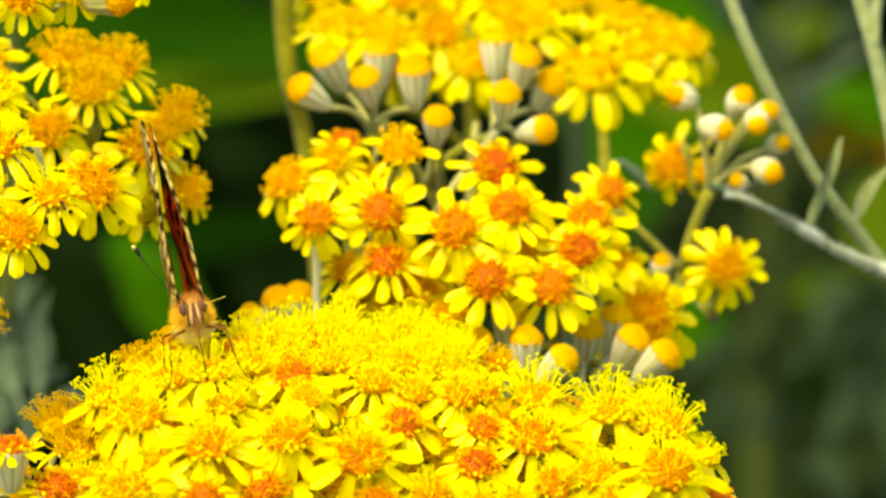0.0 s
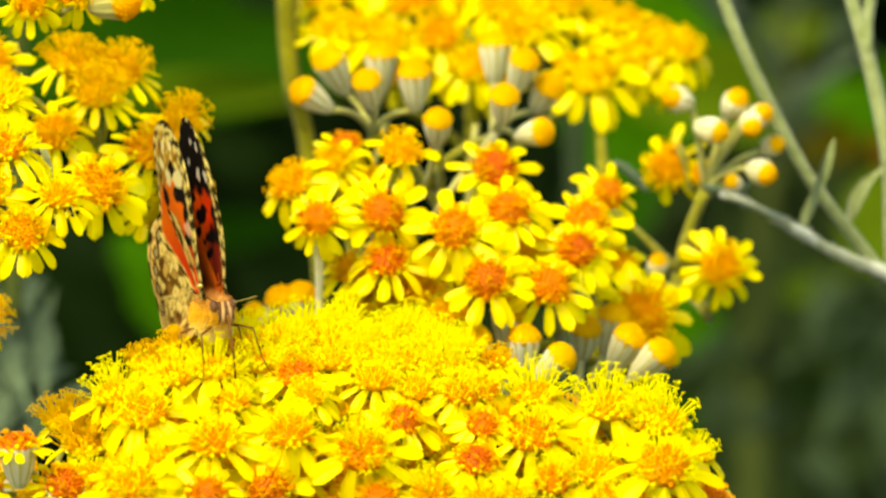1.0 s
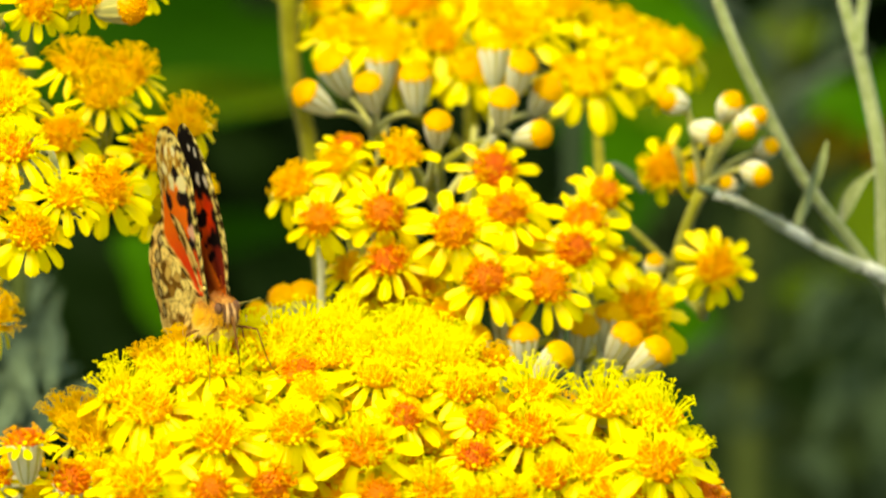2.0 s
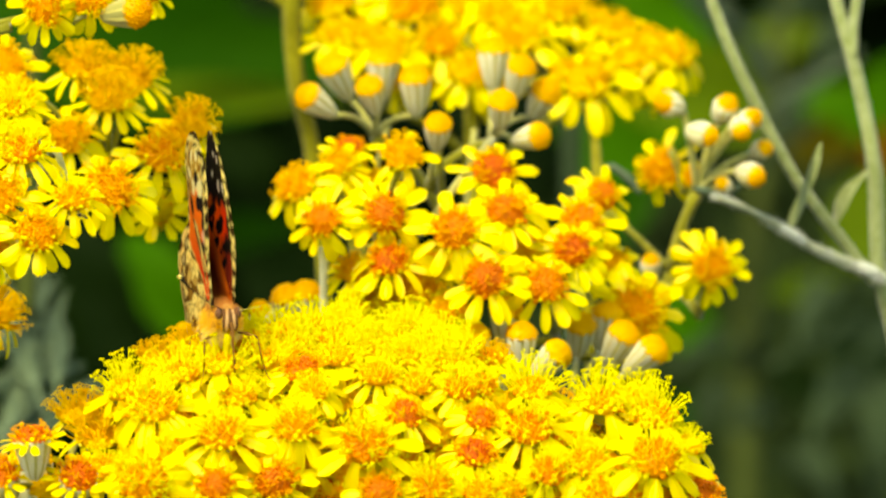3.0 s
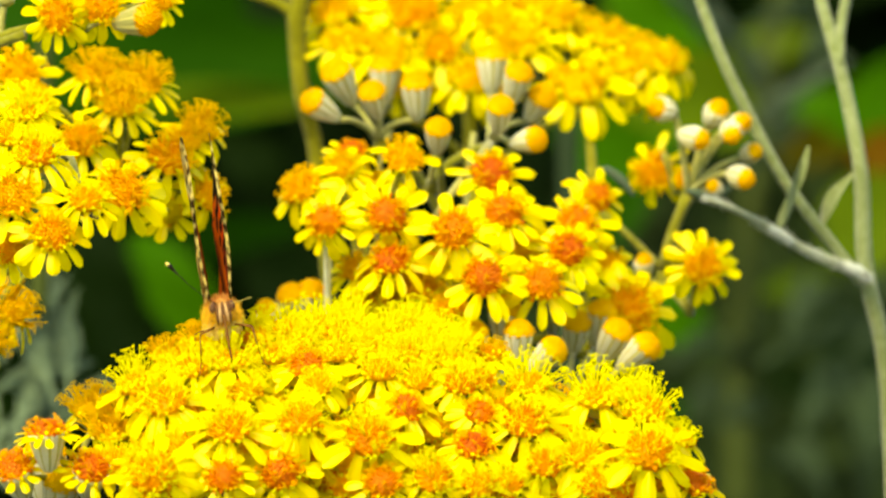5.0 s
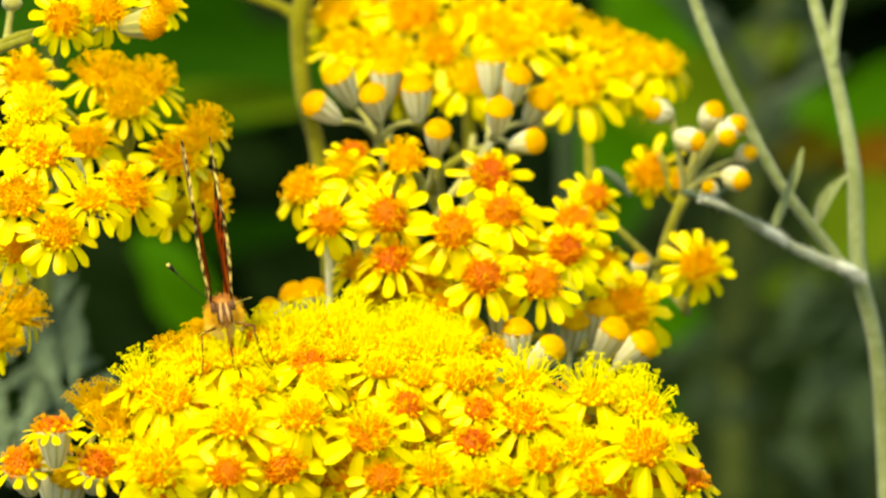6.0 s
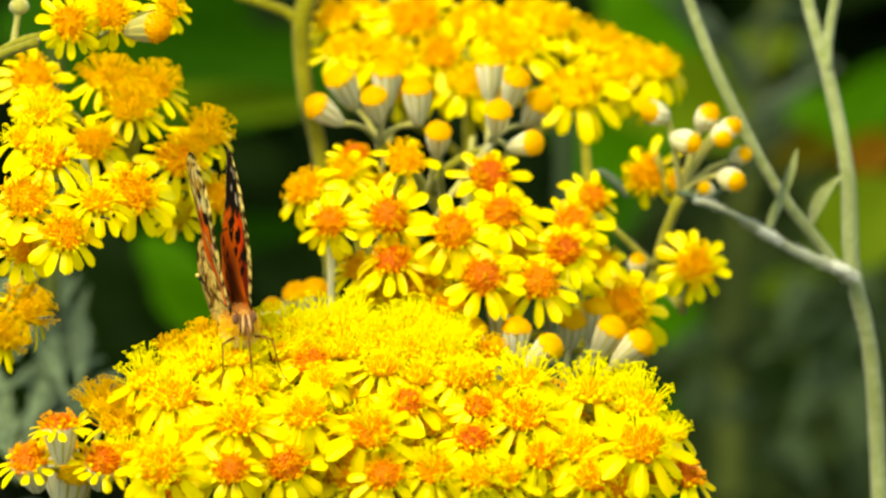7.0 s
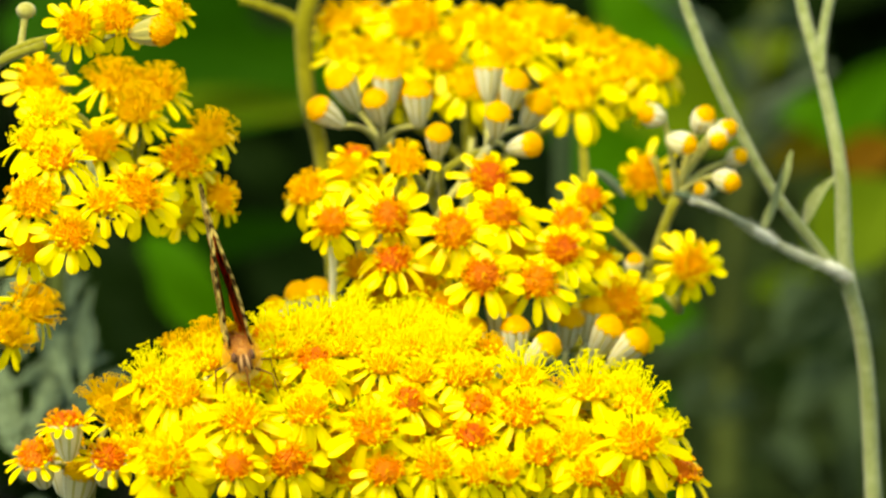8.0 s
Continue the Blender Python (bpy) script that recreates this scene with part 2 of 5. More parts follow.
def floret_mesh(count, h, length, inner, seed, material=STYLE, thick=0.027):
    """The long styles that stand out of a disc, each with a forked tip whose two arms curl back."""
    r = random.Random(seed)
    s = Shape(material)
    for i in range(count):
        t, a = inner + (0.97 - inner) * math.sqrt(r.random()), r.uniform(0, 6.283)
        p, n = dome(t, a, h)
        d = (n + Vector((r.uniform(-0.25, 0.25), r.uniform(-0.25, 0.25), r.uniform(0.0, 0.35)))).normalized()
        l = length * r.uniform(0.55, 1.2)
        bow = Vector((r.uniform(-1, 1), r.uniform(-1, 1), r.uniform(-0.4, 0.8))) * 0.10 * l
        top = p + d * l
        w = thick
        s.tube([p, p + d * l * 0.5 + bow, p + d * l * 0.78 + bow * 0.6, top], [w * 1.25, w * 1.2, w * 0.95, w * 0.85], 4, 0, False)
        out = d.cross(Vector((r.uniform(-1, 1), r.uniform(-1, 1), r.uniform(-1, 1)))).normalized()
        for sign in (1, -1):
            o = out * sign
            k = r.uniform(0.8, 1.3)
            s.tube([top, top + d * 0.07 * k + o * 0.05 * k, top + d * 0.07 * k + o * 0.13 * k, top - d * 0.01 + o * 0.16 * k], [w * 0.9, w * 0.95, w * 0.95, w * 0.9], 4, 0, False)
    return s.mesh("floret_tuft")


def cup_mesh(material, depth, seed, barrel=False):
    """The ribbed, felted cup below a head, of the radius 1 mm at its rim."""
    s = Shape(material, material if material in (STALK, PETAL_GOLD) else GROOVE)
    verts, n = [], 30
    white, olive = [], []
    profile = ((0.20, -1.0), (0.42, -0.90), (0.68, -0.62), (0.86, -0.32), (0.97, -0.07), (1.0, 0.06), (0.86, 0.02))
    if barrel:
        profile = ((0.22, -1.0), (0.50, -0.90), (0.80, -0.64), (0.98, -0.34), (1.0, -0.06), (0.92, 0.10), (0.78, 0.06))
    for i, (w, z) in enumerate(profile):
        for k in range(n):
            rib = 1 + (-0.05 if k % 3 == 2 else 0.02) * (0.3 + i / 6)
            a = 2 * math.pi * (k + (0.12 if k % 3 == 1 else -0.12 if k % 3 == 0 else 0)) / n
            lip = 0.02 if i >= 5 and k % 3 != 2 else 0
            verts.append((w * rib * math.cos(a), w * rib * math.sin(a), (z + lip) * depth))
    for i in range(len(profile) - 1):
        for k in range(n):
            a, b = i * n + k, i * n + (k + 1) % n
            (olive if k % 3 == 2 else white).append((a, b, b + n, a + n))
    s.add(verts, white)
    s.add(verts, olive, 1)
    s.add([verts[k] for k in range(n)], [tuple(range(n))[::-1]])
    return s.mesh("cup")


DISCS = {
    "full": [disc_mesh(90, 0.66, DISC_RIPE, 0.86, k) for k in (1, 2, 3)],
    "plume": [disc_mesh(80, 0.60, DISC_GOLD, 0.72, k) for k in (14, 15, 16)],
    "fresh": [disc_mesh(80, 0.74, DISC_RED, 0.90, k) for k in (4, 5, 6)],
    "amber": [disc_mesh(80, 0.60, DISC_BUD, 0.9, k) for k in (23, 24)],
    "honey": [disc_mesh(90, 0.50, DISC_BUD, 0.80, k) for k in (27, 28)],
    "gold": [disc_mesh(90, 0.60, DISC_GOLD, 0.80, k) for k in (7, 8)],
}
FLORETS = {
    "full": [floret_mesh(70, 0.66, 0.74, 0.12, k, STYLE, 0.025) for k in (1, 2, 3)],
    "plume": [floret_mesh(66, 0.60, 1.18, 0.15, k, STYLE, 0.026) for k in (11, 12, 13)],
    "fresh": [floret_mesh(48, 0.74, 0.36, 0.30, k, STYLE_AMBER if k == 4 else DISC_GOLD, 0.034) for k in (4, 5, 6)],
    "amber": [floret_mesh(120, 0.60, 0.95, 0.10, k, STYLE_AMBER) for k in (21, 22)],
    "honey": [floret_mesh(60, 0.50, 0.45, 0.30, k, STYLE_AMBER) for k in (27, 28)],
    "gold": [floret_mesh(64, 0.60, 0.56, 0.25, k, STYLE_AMBER if k == 7 else DISC_BUD, 0.03) for k in (7, 8)],
}
CAPS = [disc_mesh(90, 0.72, DISC_BUD, 2.0, k, 0.7) for k in (9, 10)]
RIPE_CAPS = [disc_mesh(100, 0.9, DISC_GOLD, 2.0, 19, 1.0)]
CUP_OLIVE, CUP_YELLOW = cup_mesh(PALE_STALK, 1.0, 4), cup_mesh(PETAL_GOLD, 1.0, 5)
CUP, CUP_PALE, CUP_YOUNG = cup_mesh(STALK, 1.0, 1), cup_mesh(FELT, 1.0, 2), cup_mesh(CREAM_FELT, 1.0, 3, True)


def stalk(cluster, a, b, thick, material=STALK, name="stalk", bend=0.25, label=""):
    """A round stalk from a to b (mm, in the cluster's space) that leaves a upwards."""
    a, b = Vector(a), Vector(b)
    c = a + Vector((0, 0, (b - a).length * bend)) + (b - a) * 0.35
    path = [a * (1 - t) ** 2 + c * 2 * t * (1 - t) + b * t * t for t in (0, 0.2, 0.4, 0.6, 0.8, 1)]
    s = Shape(material)
    s.tube(path, [thick * q for q in (1, 0.9, 0.85, 0.8, 0.8, 0.95)], 7)
    return child(name, s.mesh(name), cluster, None, label)


def head(cluster, x, y, z, d, tilt, turn, style="full", fork=(0, 0, 0), petals=None, pale=False):
    """A flower head of the diameter d whose face leans by tilt from upright towards the bearing turn, on a stalk from fork."""
    r = rng
    R = d * 0.55
    core = R * {"full": 0.45, "plume": 0.47, "amber": 0.47, "fresh": 0.44, "gold": 0.46, "honey": 0.46}[style]
    m = facing(x, y, z, tilt, turn, 1, r.uniform(0, 360))
    cup = child("flower_head", CUP_PALE if pale else CUP_YELLOW if tilt > 85 else CUP, cluster, m @ Matrix.Scale(core * 0.92, 4))
    inv = 1 / (core * 0.92)
    if pale:
        child("calyx", CUP_PALE, cup, Matrix.Diagonal((1.14, 1.14, 2.3, 1)), "white felted calyx")
    count = petals if petals is not None else r.choice((12, 13, 14))
    lean = {"full": 16, "plume": 14, "amber": 20, "fresh": 4, "gold": 10, "honey": 12}[style] - (10 if pale else 0)
    for k in range(count):
        a = 360 * k / count + r.uniform(-8, 8)
        n = R * (r.uniform(0.68, 0.84) if style in ("full", "plume") else r.uniform(0.62, 0.78))
        n *= 0.72 if pale else 1
        broad = r.uniform(0.85, 1.12) if style in ("full", "plume", "amber") else r.uniform(0.95, 1.25)
        pm = Matrix.Rotation(radians(a), 4, "Z") @ Matrix.Translation((core * 0.80 * MM * inv, 0, core * 0.06 * MM * inv)) @ Matrix.Rotation(radians(lean + r.uniform(-12, 18)), 4, "Y") @ Matrix.Rotation(radians(r.uniform(-14, 14)), 4, "X")
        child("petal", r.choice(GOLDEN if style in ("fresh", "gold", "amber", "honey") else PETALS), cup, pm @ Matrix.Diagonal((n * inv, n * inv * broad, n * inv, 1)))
    v = r.randrange(len(DISCS[style]))
    child("disc", DISCS[style][v], cup, Matrix.Rotation(r.uniform(0, 6.28), 4, "Z") @ Matrix.Scale(core * inv, 4))
    child("floret_tuft", FLORETS[style][v], cup, Matrix.Rotation(r.uniform(0, 6.28), 4, "Z") @ Matrix.Scale(core * inv, 4))
    foot = m @ Vector((0, 0, -core * MM * 0.9))
    stalk(cluster, fork, foot / MM, 0.75)
    return cup


def bud(cluster, x, y, z, d, tilt, turn, fork=(0, 0, 0), rise=0.15, young=False, ripe=False):
    """A closed head: a white felted cup with a yellow cap of unopened florets; x, y, z is the cap's middle."""
    r = rng
    R = d / 2
    m = facing(x, y, z, tilt, turn, 1, r.uniform(0, 360)) @ Matrix.Translation((0, 0, -0.3 * R * MM))
    wide, deep = (0.88, 1.7) if young else (1.05, 2.2)
    cup = child("bud", CUP_OLIVE if ripe else CUP_YOUNG if young else CUP_PALE, cluster, m @ Matrix.Diagonal((R * 0.94, R * 0.94, R * deep, 1)))
    child("bud_cap", r.choice(RIPE_CAPS if ripe else CAPS), cup, Matrix.Translation((0, 0, rise * MM * 0.3)) @ Matrix.Diagonal((wide, wide, 1.1 / deep, 1)), "yellow cap of closed florets")
    foot = m @ Vector((0, 0, -R * MM * deep * 0.97))
    stalk(cluster, fork, foot / MM, 0.7, PALE_STALK)
    return cup


# ---- ground ----
def ground():
    bm = bmesh.new()
    bmesh.ops.create_grid(bm, x_segments=120, y_segments=120, size=1)
    for v in bm.verts:
        v.co.x, v.co.y = 40 * v.co.x * abs(v.co.x) ** 1.5, 40 * v.co.y * abs(v.co.y) ** 1.5
        v.co.z = 0.012 * noise.noise(v.co * 9) + 0.02 * noise.noise(v.co * 2.3)
    me = bpy.data.meshes.new("ground")
    bm.to_mesh(me)
    bm.free()
    me.materials.append(SOIL)
    tagged(new("ground", me), "dark crumbly garden soil under the plants", "ground", kind="structure")


ground()


# ---- foliage behind ----
def blade(s, base, tip, width, sag=0.15, slot=0, fold=0.18, up=(0, 0, 1)):
    """A pointed leaf with a folded midrib from base to tip."""
    base, tip = Vector(base), Vector(tip)
    along = tip - base
    n = along.length
    side = along.cross(Vector(up)).normalized()
    lift = side.cross(along).normalized()
    rows, cols = 12, 7
    verts, faces = [], []
    for i in range(rows):
        t = i / (rows - 1)
        w = width / 2 * (math.sin(math.pi * t ** 0.8) ** 0.75 + 0.02)
        for k in range(cols):
            c = 2 * k / (cols - 1) - 1
            verts.append(base + along * t + lift * (sag * n * math.sin(math.pi * t) + fold * abs(c) * w + 0.03 * n * math.sin(7 * t + 2 * c)) + side * c * w)
    for i in range(rows - 1):
        for k in range(cols - 1):
            a = i * cols + k
            faces.append((a, a + 1, a + 1 + cols, a + cols))
    s.add(verts, faces, slot)


def leaf(plant, base, tip, width, material, sag=0.12, up=(0, -0.5, 1), label=""):
    s = Shape(material)
    blade(s, base, tip, width, sag, 0, 0.18, up)
    return child("leaf", s.mesh("leaf"), plant, None, label)


def feather_leaf(plant, base, tip, width, material=None, up=(0, -1, 0.4)):
    """A deeply cut silver leaf: a midrib with lobed side arms."""
    base, tip = Vector(base), Vector(tip)
    s = Shape(material or SHADED_SILVER)
    along = tip - base
    n = along.length
    side = along.cross(Vector(up)).normalized()
    lift = side.cross(along).normalized()
    path = [base + along * t + lift * 0.1 * n * math.sin(math.pi * t) for t in (0, 0.25, 0.5, 0.75, 1)]
    s.tube(path, [n * 0.02 * q for q in (1.3, 1.1, 0.9, 0.7, 0.4)], 6)
    for i in range(7):
        t = 0.18 + 0.8 * i / 6
        for sign in (1, -1):
            root = base + along * t + lift * 0.1 * n * math.sin(math.pi * t)
            reach = width / 2 * (1 - 0.45 * abs(t - 0.55) / 0.45)
            end = root + side * sign * reach + along * 0.18 + lift * rng.uniform(-0.1, 0.1) * reach
            blade(s, root, end, reach * 0.42, 0.05, 0, 0.1, up)
            for j in (0.5, 0.75):
                q = root.lerp(end, j)
                blade(s, q, q + along * 0.13 + side * sign * reach * 0.12, reach * 0.28, 0.05, 0, 0.1, up)
    return child("feather_leaf", s.mesh("feather_leaf"), plant)


def branch(plant, points, widths, material=None, name="stem"):
    """A bent stem through points, of the given widths, in one piece."""
    pts = [Vector(p) for p in points]
    pts = [pts[0] * 2 - pts[1]] + pts + [pts[-1] * 2 - pts[-2]]
    path, radii = [], []
    for i in range(len(points) - 1):
        p0, p1, p2, p3 = pts[i:i + 4]
        for j in range(8 if i < len(points) - 2 else 9):
            t = j / 8
            path.append(0.5 * ((2 * p1) + (p2 - p0) * t + (2 * p0 - 5 * p1 + 4 * p2 - p3) * t * t + (3 * p1 - p0 - 3 * p2 + p3) * t ** 3))
            w = widths[i] * (1 - t) + widths[i + 1] * t
            radii.append(w / 2 * (1 + 0.06 * noise.noise(path[-1] * 0.15)))
    s = Shape(material or SILVER)
    s.tube(path, radii, 12)
    return child(name, s.mesh(name), plant)



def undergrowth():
    # leaves coloured near black, to make the shade behind the flowers
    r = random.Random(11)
    s = Shape(LEAF_SHADE)
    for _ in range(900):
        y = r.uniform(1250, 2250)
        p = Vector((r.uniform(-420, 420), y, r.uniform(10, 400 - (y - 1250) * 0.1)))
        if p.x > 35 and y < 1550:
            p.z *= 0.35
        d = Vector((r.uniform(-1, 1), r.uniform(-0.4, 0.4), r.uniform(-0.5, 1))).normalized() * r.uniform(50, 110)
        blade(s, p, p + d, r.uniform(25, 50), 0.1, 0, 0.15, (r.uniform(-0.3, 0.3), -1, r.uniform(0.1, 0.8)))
    tagged(new("undergrowth", s.mesh("undergrowth")), "green leafy undergrowth with deep shade put into its colour", "undergrowth", kind="stuff")


undergrowth()


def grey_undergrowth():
    # grey-green leaflets on the right, dimmed in base colour to look shaded
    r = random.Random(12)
    s = Shape(SHADED_LEAFLET)
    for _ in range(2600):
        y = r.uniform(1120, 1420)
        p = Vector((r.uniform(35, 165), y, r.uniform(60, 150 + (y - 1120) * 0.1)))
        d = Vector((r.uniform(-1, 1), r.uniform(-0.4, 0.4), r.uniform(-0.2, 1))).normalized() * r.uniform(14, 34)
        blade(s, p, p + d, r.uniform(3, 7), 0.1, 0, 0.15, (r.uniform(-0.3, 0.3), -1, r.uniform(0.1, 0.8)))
    tagged(new("grey_undergrowth", s.mesh("grey_undergrowth")), "grey-green leaflets with the shade put into their colour", "undergrowth", kind="stuff")


grey_undergrowth()


def wool(plant, points, reach, count):
    """Tangled white hairs along a line of points."""
    r = random.Random(count)
    pts = [Vector(p) for p in points]
    s = Shape(WOOL)
    for _ in range(count):
        k = r.randrange(len(pts) - 1)
        p = pts[k].lerp(pts[k + 1], r.random())
        d = Vector((r.gauss(0, 1), r.gauss(0, 1), r.gauss(0, 1))).normalized()
        l = reach * r.uniform(0.5, 1.15)
        bend = Vector((r.uniform(-1, 1), r.uniform(-1, 1), r.uniform(-1, 1))) * l * 0.5
        side = d.cross(bend).normalized() * 0.07
        s.add([p - side, p + side, p + d * l * 0.6 + side, p + d * l * 0.6 - side, p + d * l * 0.8 + bend * 0.8], [(0, 1, 2, 3), (3, 2, 4)])
    return child("wool", s.mesh("wool"), plant, None, "tufts of white wool")


c = thing("silver_plant", 87.4, 147.2, 324.7, "silver-stemmed plant with felted grey-green branches", "plant")
stalk(c, (15.8, 18.7, -334.7), (0, -0, -0), 2.34, SILVER, "stem", 0.1)
branch(c, [(1, -0, -0), (-1.7, 8.5, 63.8), (-6.2, 8.5, 88), (-7.2, 12.4, 106.7), (-10.6, 21.2, 123.5), (-14.8, 29.3, 138.2), (-17, 37.4, 151.9)], [3.66, 3.19, 3.2, 2.92, 2.63, 2.44, 2.34], SILVER)
branch(c, [(-7.2, 8, 85.9), (-12, 9.3, 92.1), (-21.8, 7.1, 105.6), (-29.2, 10, 119.2), (-35, 15.6, 131.1), (-40.8, 20.9, 146.4)], [2.2, 2.2, 2.2, 2.2, 2.15, 2.1], SILVER)
branch(c, [(-8.9, 6.6, 88.5), (-17.5, 3.3, 92.8), (-23.5, 0.2, 97.1), (-30.5, -3.9, 102), (-36.8, -8.3, 105.4)], [2.35, 1.89, 1.61, 1.23, 0.85], PALE_WOOL)
branch(c, [(-27.2, -0.4, 99.4), (-25, -0.6, 98.2), (-22.4, 0.1, 96.5), (-20.7, 0.8, 95.2)], [0.66, 1.8, 1.98, 0.85], WOOL)
branch(c, [(-12.1, 5.8, 90.1), (-9.6, 5, 89.4), (-7.6, 5.2, 88.4), (-6.2, 7, 87)], [0.85, 2.1, 2.4, 1.3], WOOL)
wool(c, [(-28, -1, 100), (-25, -0.6, 98.2), (-22.4, 0.1, 96.5), (-20.7, 0.8, 95.2)], 1.9, 500)
wool(c, [(-19, 2.4, 93.8), (-15.5, 3.6, 92), (-12.1, 4.8, 90.3), (-9, 4.6, 89.2)], 1.7, 600)
wool(c, [(-10.5, 5, 89.8), (-8.4, 4.8, 88.9), (-6.8, 4.6, 88), (-5.6, 4.6, 87)], 1.7, 600)
wool(c, [(-38, -7.5, 105.6), (-35, -6.2, 104.6), (-32, -4.6, 103)], 1.5, 300)
leaf(c, (-23.4, 2.3, 97.1), (-17.4, 3.4, 113.4), 2.5, SILVER, 0.03, up=(0.5, -1, 0.2), label="narrow felted leaf")
leaf(c, (-14.9, 15.1, 94), (-6.6, 13.4, 107.6), 2.7, SILVER, 0.16, up=(-0.8, -1, 0.6), label="folded felted leaf")
branch(c, [(-11, 21.5, 125.6), (-10.7, 26, 132.4), (-8.5, 30.3, 142.4)], [1.69, 2.16, 1.97], SILVER)
branch(c, [(-32.5, 2, 105.6), (-35.8, -2.4, 104.2), (-39, -4.1, 105.8), (-41.1, -4, 106.3)], [0.85, 1.7, 1.89, 0.66], PALE_LEAF)
branch(c, [(-58, 2.6, 108.7), (-56, 2.7, 108.9), (-53.2, 2.2, 106.9), (-50.9, 1.7, 104)], [0.66, 1.51, 1.89, 0.85], PALE_LEAF)

c = thing("silver_plant", 73.7, 855.8, 147.3, "grey-green stalks behind the flowers, dimmed in colour for shade", "plant")
stalk(c, (30.1, 13.3, -157.3), (-0, -0, 0), 2.75, SHADED_SILVER, "stem", 0.1)
branch(c, [(-47.8, -407.7, 102), (-47.2, -392.7, 172.5), (-46.5, -370.4, 229.2)], [5.31, 5.31, 4.36], SHADED_SILVER)

c = thing("silver_plant", -20.4, 117.1, 375.6, "thick felted stem forking beside the yellow flowers", "plant")
stalk(c, (18.9, 19.5, -385.6), (-0, 0, 0), 2.28, STEM, "stem", 0.1)
branch(c, [(-0.6, 68.2, -15.9), (-1.9, 77.2, 26.6), (-4.3, 82.4, 50.9), (-7, 79.9, 63.6), (-8, 82.3, 74.2), (-7.3, 83.8, 81.5), (-3.8, 85.6, 90)], [3.06, 3.06, 3.25, 3.44, 3.72, 4.09, 3.07], STEM)
branch(c, [(-8, 82.9, 77.3), (-10.3, 83.5, 79.9), (-15.7, 83.9, 82.1), (-21.1, 84.2, 83.7)], [2.6, 2.42, 2.14, 1.95], STEM)

c = thing("broad_leaved_plant", -64, 872.7, 227.1, "green broad-leaved plant behind the flowers", "plant")
stalk(c, (10, 20, -237.1), (0, 0, 0), 4, LEAF, "stem", 0.1)
leaf(c, (-50.8, 19.4, 91.1), (43.7, 16.2, 75.9), 46.5, LEAF, 0.06, up=(0, -1, 0.5))
# added lime strip: the sunlit lower edge of the big leaf, as colour
leaf(c, (-23.8, -43.8, 82.3), (43.9, -14.3, 77), 8.3, LEAF_LIME, 0.04, up=(0, -1, 0.5))
leaf(c, (-11.4, -50.2, 52.5), (13.6, -57.4, 18.6), 15.2, LEAF_BRIGHT, 0.06, up=(0, -1, 0.5))
leaf(c, (-27.2, -78.7, 62.7), (-7.9, -86.1, 27.8), 17.8, LEAF_SHADE, 0.06, up=(0, -1, 0.5))
leaf(c, (-11.7, -102.1, 24.3), (-15.8, -97.3, 47.1), 13.7, LEAF_SHADE, 0.06, up=(0, -1, 0.5))
leaf(c, (-9.1, 36.9, 29), (32.1, 38.2, 35.2), 10.7, LEAF, 0.06, up=(0, -1, 0.5))
leaf(c, (32.4, 4.1, 19.4), (14.1, 6.8, 31.8), 12.7, LEAF_SHADE, 0.06, up=(0, -1, 0.5))
leaf(c, (23.2, 69.6, 38.9), (6, 72.3, 51.5), 14.4, LEAF_SHADE, 0.06, up=(0, -1, 0.5))
leaf(c, (-4.9, 33.5, 13), (-0.6, 29.6, -5.1), 12.8, LEAF_SHADE, 0.06, up=(0, -1, 0.5))
leaf(c, (14.5, -9.5, 99.6), (43.9, -7.7, 107.8), 15.4, LEAF_SHADE, 0.06, up=(0, -1, 0.5))

c = thing("broad_leaved_plant", 56.8, 931.3, 214, "lime and green leaves behind the flowers", "plant")
stalk(c, (10, 20, -224), (0, 0, 0), 4, LEAF, "stem", 0.1)
leaf(c, (-24.6, -10.4, 95.7), (25.2, -16.3, 67.8), 27, LEAF_LIME, 0.06, up=(0, -1, 0.5))
leaf(c, (-18.6, -95.8, 126.5), (9.1, -99.5, 108.9), 18, LEAF_BRIGHT, 0.06, up=(0, -1, 0.5))
leaf(c, (-23.5, -47.7, 64.2), (1.9, -45.4, 75.2), 16.9, LEAF_BRIGHT, 0.06, up=(0, -1, 0.5))
leaf(c, (-22.4, -80, 56.6), (-5.6, -77.1, 70.3), 12.6, LEAF, 0.06, up=(0, -1, 0.5))
leaf(c, (-7.5, -111.9, 50.6), (9.1, -114.8, 37.1), 12.5, LEAF_BRIGHT, 0.06, up=(0, -1, 0.5))
leaf(c, (-28.4, 44.9, 67.1), (-5.3, 41.3, 50.1), 18.8, LEAF_BRIGHT, 0.06, up=(0, -1, 0.5))
leaf(c, (43.4, 72.5, 52.6), (71.1, 77.1, 74.1), 14.6, LEAF_BRIGHT, 0.06, up=(0, -1, 0.5))
leaf(c, (13.3, 105, 61.1), (36.9, 107.4, 72.6), 13.3, LEAF_LIME, 0.06, up=(0, -1, 0.5))
leaf(c, (31, 103.7, 55.3), (66.3, 101.6, 45.2), 13.3, LEAF_BRIGHT, 0.06, up=(0, -1, 0.5))
leaf(c, (24.4, 13.1, 61.8), (46, 12.8, 60.4), 11.5, LEAF_DRY, 0.06, up=(0, -1, 0.5))
leaf(c, (45.1, -17.2, 63.7), (62.2, -16, 69.2), 11.4, LEAF_ORANGE, 0.06, up=(0, -1, 0.5))
leaf(c, (35.5, -109.9, 60.1), (61.8, -106.5, 76.4), 23.6, LEAF_LIME, 0.06, up=(0, -1, 0.5))
